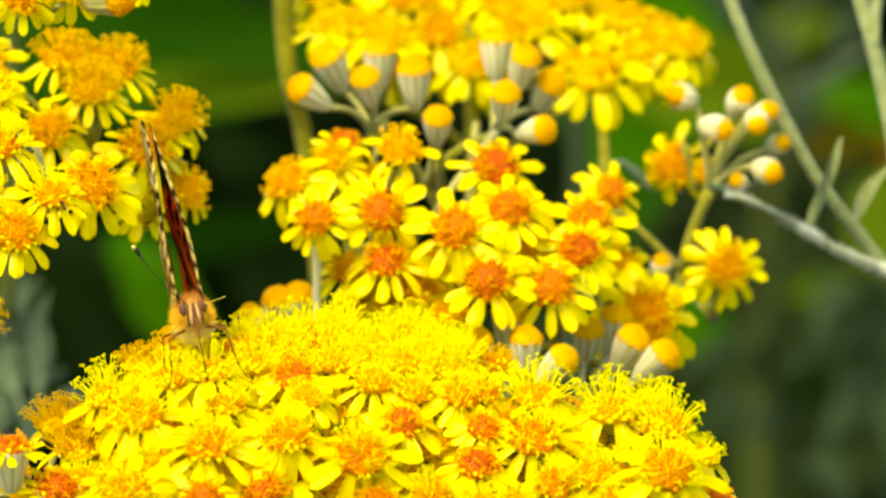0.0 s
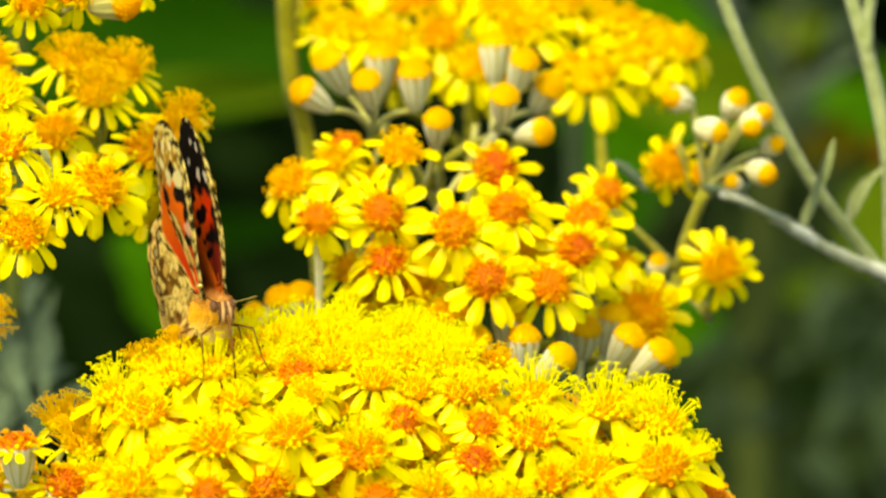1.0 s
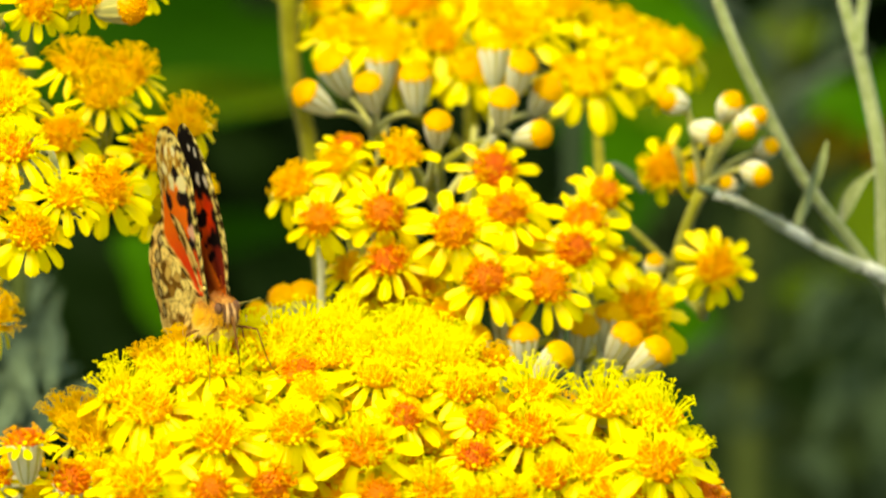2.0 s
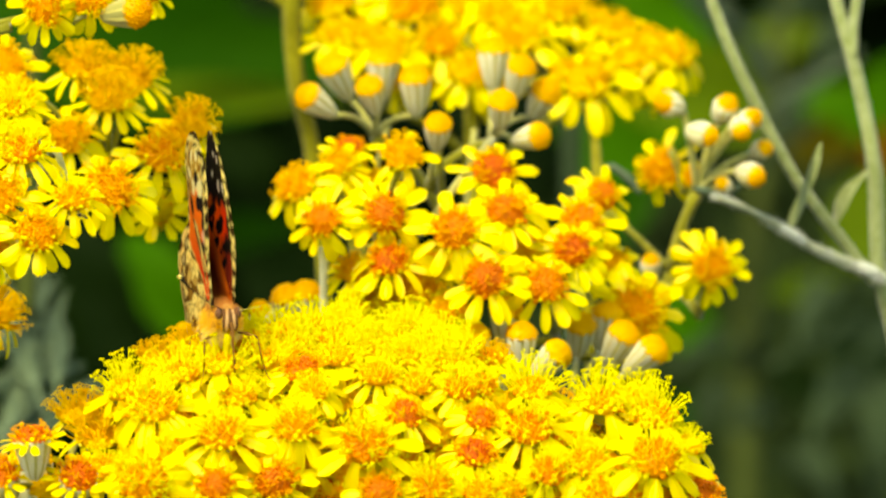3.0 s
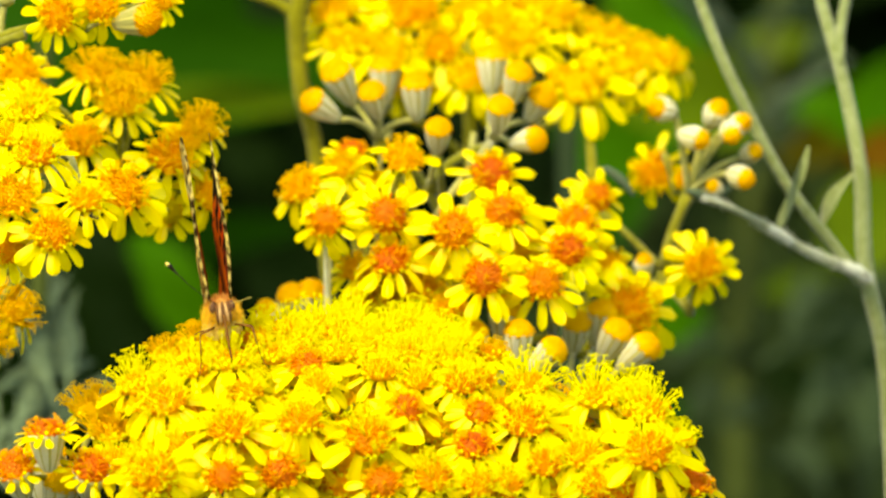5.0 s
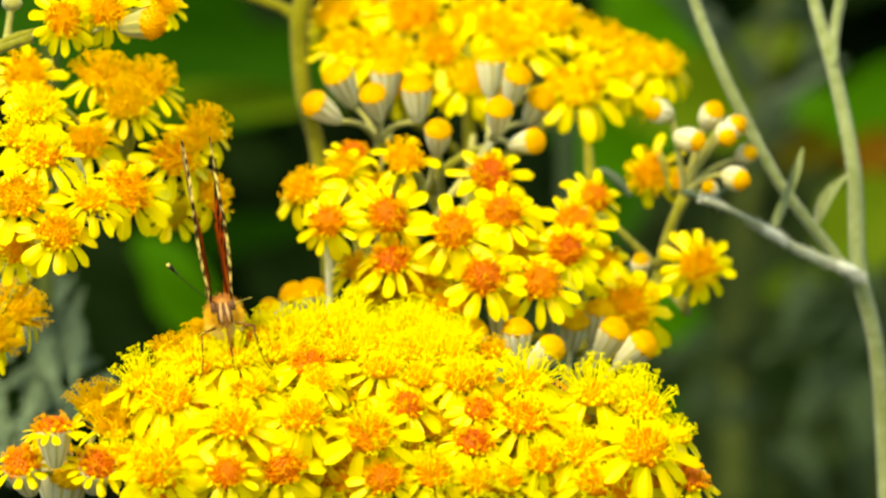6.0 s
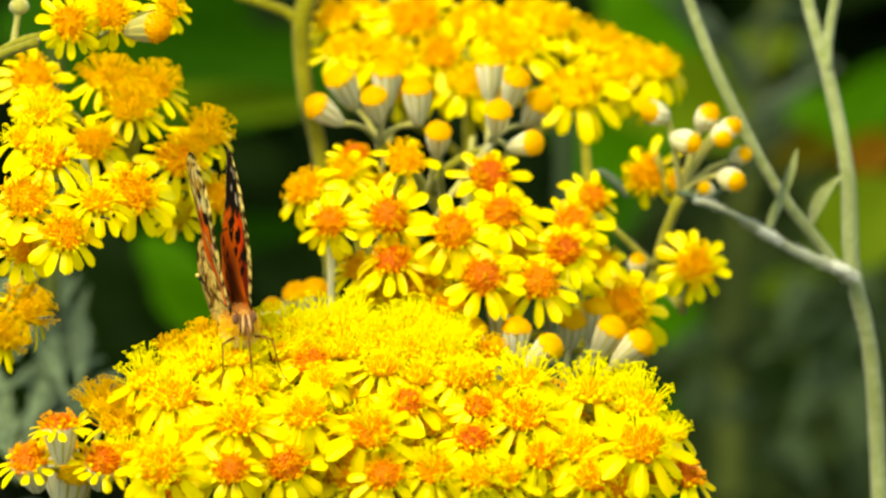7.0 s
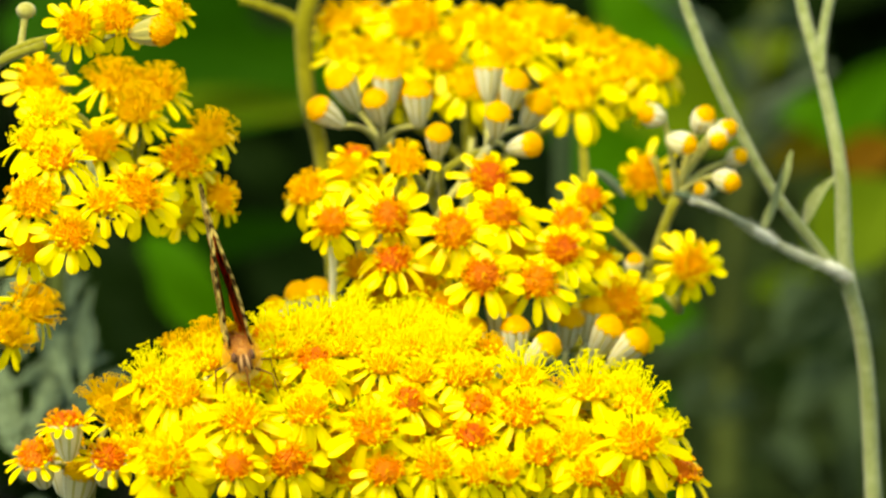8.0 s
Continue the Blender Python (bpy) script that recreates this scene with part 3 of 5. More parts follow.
leaf(c, (23, 5.4, 25.3), (41.7, 6.3, 29.5), 7.2, LEAF_LIME, 0.06, up=(0, -1, 0.5))
leaf(c, (35.1, -25.1, 26.1), (53.6, -27.8, 13.6), 15.7, LEAF_SHADE, 0.06, up=(0, -1, 0.5))
leaf(c, (21.6, -57.4, 18.7), (37.1, -58.3, 14.5), 11.3, LEAF_SHADE, 0.06, up=(0, -1, 0.5))

c = thing("silver_plant", 76, 1013, 165.6, "silver-grey feathery foliage behind the flowers, darkened in colour for shade", "plant")
stalk(c, (10, 20, -175.6), (0, 0, 0), 3, SHADED_SILVER, "stem", 0.1)
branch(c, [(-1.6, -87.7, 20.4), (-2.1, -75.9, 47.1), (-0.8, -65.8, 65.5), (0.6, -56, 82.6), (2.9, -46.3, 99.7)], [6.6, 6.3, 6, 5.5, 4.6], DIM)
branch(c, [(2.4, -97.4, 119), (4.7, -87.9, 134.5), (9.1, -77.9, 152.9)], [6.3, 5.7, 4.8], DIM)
branch(c, [(24.8, -47, 67.4), (27.8, -46.6, 40.6), (32.4, -46.8, 10.8)], [4.3, 4.9, 5.2], SHADED_SILVER)
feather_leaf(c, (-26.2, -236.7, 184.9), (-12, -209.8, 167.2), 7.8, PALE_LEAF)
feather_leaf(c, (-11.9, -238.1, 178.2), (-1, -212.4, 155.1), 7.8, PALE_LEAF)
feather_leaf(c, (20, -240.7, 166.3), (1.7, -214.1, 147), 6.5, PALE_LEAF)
feather_leaf(c, (-3.9, -150.9, 155.6), (13.7, -120.3, 155.4), 6.6, SHADED_SILVER)
feather_leaf(c, (12.9, -153.8, 141.9), (17.9, -121.5, 149.8), 6.6, SHADED_SILVER)
feather_leaf(c, (-5.3, -158.8, 118.7), (9.5, -126.5, 126.4), 6.6, SHADED_SILVER)
feather_leaf(c, (5.8, -254.8, 99.7), (12.7, -222.7, 106.7), 9, SHADED_SILVER)
feather_leaf(c, (-0.4, -255.7, 95.7), (23.7, -224.4, 98.7), 5.2, SHADED_SILVER)
feather_leaf(c, (-24.9, -256.2, 93.1), (-12, -225.2, 94.6), 6.5, SHADED_SILVER)
feather_leaf(c, (7.8, -259.6, 77.1), (18.2, -227, 86.6), 10.3, SHADED_SILVER)
feather_leaf(c, (27.5, -261.3, 69.1), (25, -227.5, 83.9), 11.6, SHADED_SILVER)
feather_leaf(c, (-10.9, -171.3, 59.9), (1, -140.8, 58.8), 8, SHADED_SILVER)
feather_leaf(c, (1.7, -165.5, 87.2), (-3.2, -138.5, 69.8), 6.6, SHADED_SILVER)
feather_leaf(c, (18.5, -174.8, 43.5), (10.9, -142.9, 49.1), 9.3, SHADED_SILVER)
feather_leaf(c, (-17.8, -171.3, 59.9), (-8.9, -140, 62.9), 8, SHADED_SILVER)
feather_leaf(c, (21.3, -167.8, 76.3), (33.4, -137, 76.7), 8, SHADED_SILVER)
feather_leaf(c, (1.7, -172.4, 54.4), (16.5, -145, 39.5), 8, SHADED_SILVER)
feather_leaf(c, (32.5, -165.5, 87.2), (27.8, -133.5, 93.3), 8, SHADED_SILVER)

c = thing("silver_plant", -86.8, 306.5, 330.2, "grey-green feathery leaves beside the dome of flowers", "plant")
stalk(c, (10, 20, -335.2), (0, 0, 0), 2.6, SHADED_SILVER, "stem", 0.1)
feather_leaf(c, (-2, 27.8, 5.6), (6.7, 59, 27.7), 8.8, WHITE_LEAF)
feather_leaf(c, (7.4, 29.8, 14.8), (-1.6, 59.5, 30), 8, WHITE_LEAF)
feather_leaf(c, (-7.9, 30.2, 17.1), (9.1, 57, 18.4), 8, WHITE_LEAF)
feather_leaf(c, (2.8, 28.3, 7.9), (16.3, 55.8, 12.6), 7.1, WHITE_LEAF)
feather_leaf(c, (9.8, 30.2, 17.1), (9.1, 58.2, 24.2), 5.3, WHITE_LEAF)
feather_leaf(c, (-10.2, 33.6, 33.2), (-1.6, 61.2, 38.1), 7.1, WHITE_LEAF)
feather_leaf(c, (-3.1, 26.3, -1.3), (-11.1, 56.1, 13.8), 8.8, WHITE_LEAF)
feather_leaf(c, (-6.7, 28.3, 7.9), (6.7, 55, 9.1), 8, WHITE_LEAF)
feather_leaf(c, (-4.3, 31.7, 24), (5.5, 60.2, 33.5), 6.1, WHITE_LEAF)
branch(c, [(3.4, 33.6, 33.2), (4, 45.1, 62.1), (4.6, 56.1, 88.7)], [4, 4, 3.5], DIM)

# ---- flower clusters ----

c = thing("flower_cluster", -21.6, 7.6, 389.8, "broad dome of bright yellow daisy heads with orange discs", "flowers", "yellow flower clusters")
stalk(c, (9.8, 59.9, -389.8), (-0, -0, -0), 3.17, STALK, "stem", 0.1)
stalk(c, (-0, -0, -0), (-23.9, -10.9, 21.1), 1.4, STALK, "branch")
head(c, -28.3, -15.4, 33.4, 16.5, 21, -117, "full", (-23.9, -10.9, 21.1))
head(c, -33.6, -3.1, 33.7, 14, 14, -153, "plume", (-23.9, -10.9, 21.1))
head(c, -16.7, -26, 31.2, 15.9, 30, -101, "full", (-23.9, -10.9, 21.1))
head(c, -16.9, -6.1, 38.5, 14.1, 4, -126, "plume", (-23.9, -10.9, 21.1))
head(c, -24, -6.4, 37.1, 13.1, 6, -157, "plume", (-23.9, -10.9, 21.1))
head(c, -28.2, 5.8, 36.8, 11.1, 5, 145, "amber", (-23.9, -10.9, 21.1))
head(c, -29.9, -37.6, 25.1, 16.9, 43, -104, "full", (-23.9, -10.9, 21.1))
head(c, -17.6, -33.8, 23.8, 11.9, 48, -96, "fresh", (-23.9, -10.9, 21.1))
head(c, -25.7, -22.9, 26.9, 11.9, 36, -103, "full", (-23.9, -10.9, 21.1))
head(c, -22.2, 6.2, 39, 12.1, 4, 112, "amber", (-23.9, -10.9, 21.1))
head(c, -29.1, -26.5, 19.5, 12, 48, -107, "fresh", (-23.9, -10.9, 21.1))
head(c, -25.5, 5.8, 37, 10.6, 4, 140, "gold", (-23.9, -10.9, 21.1))
head(c, -17.6, 6, 37.8, 12.6, 3, 131, "gold", (-23.9, -10.9, 21.1))
head(c, -27, 0.7, 32.1, 11.5, 9, -131, "gold", (-23.9, -10.9, 21.1))
head(c, -21.6, 0.8, 32.6, 12.5, 9, -123, "gold", (-23.9, -10.9, 21.1))
head(c, -31.2, -7.7, 31, 11.6, 18, -124, "gold", (-23.9, -10.9, 21.1))
head(c, -23.8, -7.8, 30.6, 12.6, 18, -116, "gold", (-23.9, -10.9, 21.1))
head(c, -15.9, -8, 29.8, 10.6, 17, -106, "gold", (-23.9, -10.9, 21.1))
head(c, -27.7, -14.6, 27.6, 11.5, 27, -116, "gold", (-23.9, -10.9, 21.1))
head(c, -19, -14.6, 27.5, 10.5, 26, -107, "gold", (-23.9, -10.9, 21.1))
head(c, -31.5, -19.4, 24.2, 12.5, 36, -116, "gold", (-23.9, -10.9, 21.1))
head(c, -25.4, -19.3, 24.4, 10.5, 36, -112, "gold", (-23.9, -10.9, 21.1))
head(c, -16.6, -19.6, 23, 11.5, 35, -104, "gold", (-23.9, -10.9, 21.1))
head(c, -29, -22.4, 19.7, 11.4, 45, -114, "gold", (-23.9, -10.9, 21.1))
head(c, -19.7, -22.2, 20.4, 10.4, 44, -105, "gold", (-23.9, -10.9, 21.1))

c = thing("flower_cluster", -20.5, 7.6, 389.8, "dome of crowded bright yellow daisy heads with spiky florets", "flowers", "yellow flower clusters")
cam.data.dof.focus_object = c
stalk(c, (19.8, 59.9, -389.8), (-0, -0, -0), 3.17, STALK, "stem", 0.1)
stalk(c, (-0, -0, -0), (-1.9, -15.5, 23.2), 1.6, STALK, "branch")
head(c, -14.1, 4.3, 39.8, 11, 6, -75, "fresh", (-1.9, -15.5, 23.2))
head(c, -3.9, -6.3, 37.8, 13.1, 20, -82, "fresh", (-1.9, -15.5, 23.2))
head(c, -5.2, -23.8, 32.1, 15, 32, -90, "full", (-1.9, -15.5, 23.2))
head(c, -8.7, -27.7, 23.4, 14.9, 53, -96, "fresh", (-1.9, -15.5, 23.2))
head(c, -10, 1.9, 37.7, 13.1, 3, -114, "plume", (-1.9, -15.5, 23.2))
head(c, -8.1, 10.7, 40.9, 12.1, 4, 100, "plume", (-1.9, -15.5, 23.2))
head(c, -2.1, 12.8, 41, 13.2, 6, 90, "plume", (-1.9, -15.5, 23.2))
head(c, 2, 2, 38.2, 13.1, 4, -90, "plume", (-1.9, -15.5, 23.2))
head(c, 4, 12.9, 41.5, 13.2, 6, 90, "plume", (-1.9, -15.5, 23.2))
head(c, 7.2, -30.3, 30.2, 16.9, 36, -86, "full", (-1.9, -15.5, 23.2))
head(c, 9.1, -6.4, 37.1, 12.6, 16, -82, "full", (-1.9, -15.5, 23.2))
head(c, -1.9, -12.8, 35.9, 11, 23, -90, "full", (-1.9, -15.5, 23.2))
head(c, -12.7, 12.5, 39.6, 11.1, 6, 90, "plume", (-1.9, -15.5, 23.2))
head(c, -5, 6.3, 39.3, 12.1, 2, 90, "plume", (-1.9, -15.5, 23.2))
head(c, 1, 8.6, 40.4, 12.1, 4, 90, "plume", (-1.9, -15.5, 23.2))
head(c, -8.5, 5.6, 36.2, 10.6, 2, 109, "gold", (-1.9, -15.5, 23.2))
head(c, -2.6, 5.8, 36.7, 11.6, 2, 90, "gold", (-1.9, -15.5, 23.2))
head(c, -14, 0.9, 33.3, 10.5, 8, -109, "gold", (-1.9, -15.5, 23.2))
head(c, -5.9, 1, 33.6, 12.5, 8, -95, "gold", (-1.9, -15.5, 23.2))
head(c, 3, 1, 33.8, 11.5, 8, -83, "gold", (-1.9, -15.5, 23.2))
head(c, -8.1, -7.8, 30.8, 11.6, 17, -97, "gold", (-1.9, -15.5, 23.2))
head(c, -0.5, -8, 29.9, 11.6, 17, -90, "gold", (-1.9, -15.5, 23.2))
head(c, 5.5, -7.8, 30.5, 12.6, 17, -82, "gold", (-1.9, -15.5, 23.2))
head(c, -14.8, -14.8, 26.7, 11.5, 26, -103, "gold", (-1.9, -15.5, 23.2))
head(c, -5, -14.9, 26.2, 10.5, 26, -93, "gold", (-1.9, -15.5, 23.2))
head(c, 1.6, -14.6, 27.5, 10.5, 26, -87, "gold", (-1.9, -15.5, 23.2))
head(c, -9.3, -19.5, 23.6, 10.5, 35, -96, "gold", (-1.9, -15.5, 23.2))
head(c, -1.8, -19.4, 24.1, 10.5, 35, -90, "gold", (-1.9, -15.5, 23.2))
head(c, 5, -19.6, 23.1, 12.5, 35, -85, "gold", (-1.9, -15.5, 23.2))
head(c, -14.1, -22.3, 20, 10.4, 44, -100, "gold", (-1.9, -15.5, 23.2))
head(c, -6.4, -22.3, 19.9, 12.4, 44, -94, "gold", (-1.9, -15.5, 23.2))
head(c, 3.3, -22.5, 19.2, 11.4, 44, -86, "gold", (-1.9, -15.5, 23.2))

c = thing("flower_cluster", -4.5, 7.6, 389.8, "crowded yellow daisy heads with orange centres and drooping petals", "flowers", "yellow flower clusters")
stalk(c, (20, 59.9, -389.8), (0, -0, -0), 2.98, STALK, "stem", 0.1)
stalk(c, (0, -0, -0), (0.1, -14, 20.7), 1.6, STALK, "branch")
head(c, -2.1, -19.5, 33.1, 12.9, 28, -71, "fresh", (0.1, -14, 20.7))
head(c, -5, 6.5, 40.3, 13.1, 2, -58, "plume", (0.1, -14, 20.7))
head(c, 2, 1.9, 37.7, 14.1, 7, -57, "plume", (0.1, -14, 20.7))
head(c, -1, 10.8, 41.4, 12.1, 4, 80, "plume", (0.1, -14, 20.7))
head(c, 3.1, 6.5, 40.3, 11.1, 5, 61, "plume", (0.1, -14, 20.7))
head(c, 6.1, -0.2, 37.7, 12, 11, -53, "plume", (0.1, -14, 20.7))
head(c, 0.1, -6.8, 35.6, 12.1, 20, -75, "full", (0.1, -14, 20.7))
head(c, -8.5, 4.2, 39.3, 11, 1, 2, "plume", (0.1, -14, 20.7))
head(c, -2, 0, 38.7, 12, 8, -71, "plume", (0.1, -14, 20.7))
head(c, 7.6, 4.2, 39.3, 11, 5, -14, "plume", (0.1, -14, 20.7))
head(c, -6.4, -34, 22.8, 12.9, 48, -90, "fresh", (0.1, -14, 20.7))
head(c, 2.6, -31.9, 23.3, 13.9, 38, -84, "full", (0.1, -14, 20.7))
head(c, 7.6, -8.8, 35.5, 12.5, 26, -76, "full", (0.1, -14, 20.7))
head(c, 11.1, -6.8, 35.6, 11.1, 25, -54, "full", (0.1, -14, 20.7))
head(c, 11.1, -15.8, 31.5, 11, 29, -70, "fresh", (0.1, -14, 20.7))
head(c, 10, -22.9, 26.9, 12.9, 28, -76, "fresh", (0.1, -14, 20.7))
head(c, -15.9, -20.2, 20.1, 11, 53, -90, "fresh", (0.1, -14, 20.7))
head(c, -31, -11.1, 34.5, 13, 18, -98, "full", (0.1, -14, 20.7))
head(c, -1.9, -19.2, 25, 12, 38, -84, "full", (0.1, -14, 20.7))
head(c, 11, -32.2, 21.9, 11.9, 48, -81, "full", (0.1, -14, 20.7))
head(c, -12, -12, 20.4, 12, 48, -90, "full", (0.1, -14, 20.7))
head(c, -9.2, 5.6, 36.2, 11.6, 2, 63, "gold", (0.1, -14, 20.7))
head(c, -2.9, 5.6, 36, 12.6, 3, 51, "gold", (0.1, -14, 20.7))
head(c, 6.6, 5.6, 36.2, 10.6, 4, 40, "gold", (0.1, -14, 20.7))
head(c, 12.6, 5.9, 37.2, 12.6, 4, 37, "gold", (0.1, -14, 20.7))
head(c, -5.9, 0.7, 32, 12.5, 8, -71, "gold", (0.1, -14, 20.7))
head(c, 0.7, 0.9, 33, 11.5, 9, -59, "gold", (0.1, -14, 20.7))
head(c, 9.3, 1, 33.5, 11.5, 9, -47, "gold", (0.1, -14, 20.7))
head(c, -2, -8, 29.9, 10.6, 17, -72, "gold", (0.1, -14, 20.7))
head(c, 6.8, -7.7, 31, 10.6, 18, -62, "gold", (0.1, -14, 20.7))
head(c, 14.1, -7.8, 30.6, 12.6, 18, -55, "gold", (0.1, -14, 20.7))
head(c, -5.3, -14.6, 27.3, 12.5, 26, -79, "gold", (0.1, -14, 20.7))
head(c, 2.2, -14.5, 27.9, 12.5, 26, -70, "gold", (0.1, -14, 20.7))
head(c, 8.6, -14.7, 27.2, 10.5, 27, -65, "gold", (0.1, -14, 20.7))
head(c, -1.6, -19.4, 24.2, 10.5, 35, -76, "gold", (0.1, -14, 20.7))
head(c, 5.8, -19.5, 23.3, 11.5, 36, -70, "gold", (0.1, -14, 20.7))
head(c, -7, -22.2, 20.7, 11.4, 44, -82, "gold", (0.1, -14, 20.7))
head(c, 1, -22.2, 20.4, 10.4, 44, -75, "gold", (0.1, -14, 20.7))
head(c, 9.2, -22.2, 20.3, 11.4, 45, -67, "gold", (0.1, -14, 20.7))

c = thing("flower_cluster", 22.8, 2.8, 390.8, "lobe of bright yellow daisy heads with fluffy orange-tipped discs", "flowers", "yellow flower clusters")
stalk(c, (12.1, 59.9, -390.8), (-0, -0, 0), 2.78, STALK, "stem", 0.1)
stalk(c, (-0, -0, 0), (-5.1, -6, 20), 1.4, STALK, "branch")
head(c, -7.2, -0.2, 33.1, 14.1, 6, -90, "plume", (-5.1, -6, 20))
head(c, -7.7, -13.2, 29.3, 15.9, 26, -97, "full", (-5.1, -6, 20))
head(c, -4.7, -20.6, 23.3, 13, 33, -84, "full", (-5.1, -6, 20))
head(c, -11.7, -23.4, 19.9, 13, 43, -100, "full", (-5.1, -6, 20))
head(c, -1.1, -5.7, 26.2, 11, 18, -90, "full", (-5.1, -6, 20))
stalk(c, (-0, -0, 0), (9.9, -6.4, 18.1), 1.4, STALK, "branch")
head(c, 4.9, -2.6, 31.4, 15.1, 14, -76, "plume", (9.9, -6.4, 18.1))
head(c, 2.3, -18.3, 24.4, 13.9, 28, -83, "full", (9.9, -6.4, 18.1))
head(c, 13.9, -3.1, 29.1, 15.6, 15, -65, "plume", (9.9, -6.4, 18.1))
head(c, 19.9, -4.1, 24.2, 11.1, 22, -31, "full", (9.9, -6.4, 18.1))
head(c, 14.1, -24, 26.4, 17.9, 34, -82, "full", (9.9, -6.4, 18.1))
head(c, 22.2, -19.4, 19.5, 12.9, 30, -50, "fresh", (9.9, -6.4, 18.1))
head(c, 4.7, -25.4, 20.4, 12, 43, -84, "full", (9.9, -6.4, 18.1))
head(c, 9.7, -23.6, 19, 14, 48, -84, "full", (9.9, -6.4, 18.1))
head(c, -1.2, -19.6, 18.6, 11.9, 48, -90, "full", (9.9, -6.4, 18.1))
head(c, -2.5, 7, 28.4, 11.6, 8, -90, "gold", (9.9, -6.4, 18.1))
head(c, 8.5, 0.1, 24.7, 11.6, 18, -82, "gold", (9.9, -6.4, 18.1))
head(c, 6.9, -4.8, 20.8, 11.6, 28, -83, "gold", (9.9, -6.4, 18.1))
head(c, -8.1, -2.5, 22.3, 11.6, 23, -97, "gold", (9.9, -6.4, 18.1))
head(c, -4.1, -7.8, 16.3, 11.5, 33, -90, "gold", (9.9, -6.4, 18.1))
head(c, 17.9, -5.3, 18.8, 11.6, 29, -70, "gold", (9.9, -6.4, 18.1))
head(c, 10.1, 7.4, 30.4, 11, 4, -54, "plume", (9.9, -6.4, 18.1))
head(c, 2, 2.5, 26.3, 11, 13, -90, "gold", (9.9, -6.4, 18.1))
head(c, 14.8, -11.7, 17.2, 11, 33, -77, "gold", (9.9, -6.4, 18.1))

c = thing("flower_cluster", -67.9, 8.7, 394.6, "ragged lobe of orange and yellow daisy heads with pale cups", "flowers", "yellow flower clusters")
stalk(c, (-15.6, 59.9, -394.6), (-0, -0, 0), 2.18, STALK, "stem", 0.1)
stalk(c, (-0, -0, 0), (1.3, -8.1, 10.2), 1.2, STALK, "branch")
head(c, 3.9, 8.6, 21.3, 13.7, 3, -143, "amber", (1.3, -8.1, 10.2), petals=5)
head(c, 8.2, -3.9, 20.4, 15.1, 12, -106, "amber", (1.3, -8.1, 10.2), petals=5)
head(c, 8.4, -12.9, 16.5, 13, 23, -90, "full", (1.3, -8.1, 10.2))
head(c, 4.6, -22.8, 17.7, 13.9, 36, -77, "fresh", (1.3, -8.1, 10.2), pale=True)
head(c, -3.2, -23.4, 24.4, 13.4, 2, 175, "fresh", (1.3, -8.1, 10.2), pale=True)
head(c, -9.1, -20.8, 17.4, 14, 29, -117, "fresh", (1.3, -8.1, 10.2), pale=True)
bud(c, -0.8, -13.5, 13.7, 7.4, 17, -57, (1.3, -8.1, 10.2))
bud(c, -4.2, -8.5, 17.7, 8.5, 1, 178, (1.3, -8.1, 10.2))

c = thing("flower_cluster", 1.7, 111.8, 398.5, "upright cluster of yellow daisy heads with orange discs", "flowers", "yellow flower clusters")
stalk(c, (0.1, 59.7, -398.5), (0, -0, -0), 2.48, STALK, "stem", 0.1)
stalk(c, (0, -0, -0), (-16.7, -9.7, 17.1), 1.05, STALK, "branch")
head(c, -23.3, -25.6, 38.4, 12.5, 61, -114, "fresh", (-16.7, -9.7, 17.1))
head(c, -28.1, -8.7, 41, 13.1, 41, -132, "gold", (-16.7, -9.7, 17.1))
head(c, -12.1, -27.3, 39.8, 15, 62, -90, "fresh", (-16.7, -9.7, 17.1))
head(c, -11.4, -29.1, 31.4, 15, 30, -97, "fresh", (-16.7, -9.7, 17.1))
head(c, -17.7, -19.7, 27.8, 11.1, 29, -117, "gold", (-16.7, -9.7, 17.1))
head(c, -20.9, -2, 43.3, 11.1, 33, -90, "gold", (-16.7, -9.7, 17.1))
head(c, -18.9, 6.4, 45, 10.1, 18, -90, "fresh", (-16.7, -9.7, 17.1))
head(c, -9.1, -21.2, 49.4, 12.6, 42, -84, "gold", (-16.7, -9.7, 17.1), petals=5)
head(c, -15.7, 5.2, 39, 11.2, 38, -102, "gold", (-16.7, -9.7, 17.1))
stalk(c, (0, -0, -0), (1.1, -14.3, 14.9), 1.06, STALK, "branch")
head(c, 0.3, -31.9, 37.6, 16, 44, -90, "fresh", (1.1, -14.3, 14.9))
head(c, 6, -35.7, 29.7, 15.4, 46, -88, "fresh", (1.1, -14.3, 14.9))
head(c, -6.2, -26.1, 26, 14, 28, -90, "gold", (1.1, -14.3, 14.9))
head(c, 7.3, -6.1, 43.2, 15.2, 38, -90, "fresh", (1.1, -14.3, 14.9))
head(c, 9.6, -17.5, 38.2, 15, 40, -85, "fresh", (1.1, -14.3, 14.9))
head(c, -4.2, -15.6, 28, 12, 33, -90, "gold", (1.1, -14.3, 14.9))
head(c, -10.4, -24.9, 22.6, 12.1, 18, -90, "gold", (1.1, -14.3, 14.9))
head(c, -0.5, -31, 22.3, 12, 8, -90, "gold", (1.1, -14.3, 14.9))
head(c, -15.6, -20.7, 22.7, 12, 23, -105, "gold", (1.1, -14.3, 14.9))
stalk(c, (0, -0, -0), (18.8, -12.5, 13.5), 1.06, STALK, "branch")
head(c, 16.6, -30, 27.3, 15, 44, -80, "fresh", (18.8, -12.5, 13.5))
head(c, 21.6, -18.9, 31.3, 14.1, 48, -78, "fresh", (18.8, -12.5, 13.5))
head(c, 23.2, -10, 34.8, 14.6, 48, -76, "fresh", (18.8, -12.5, 13.5))
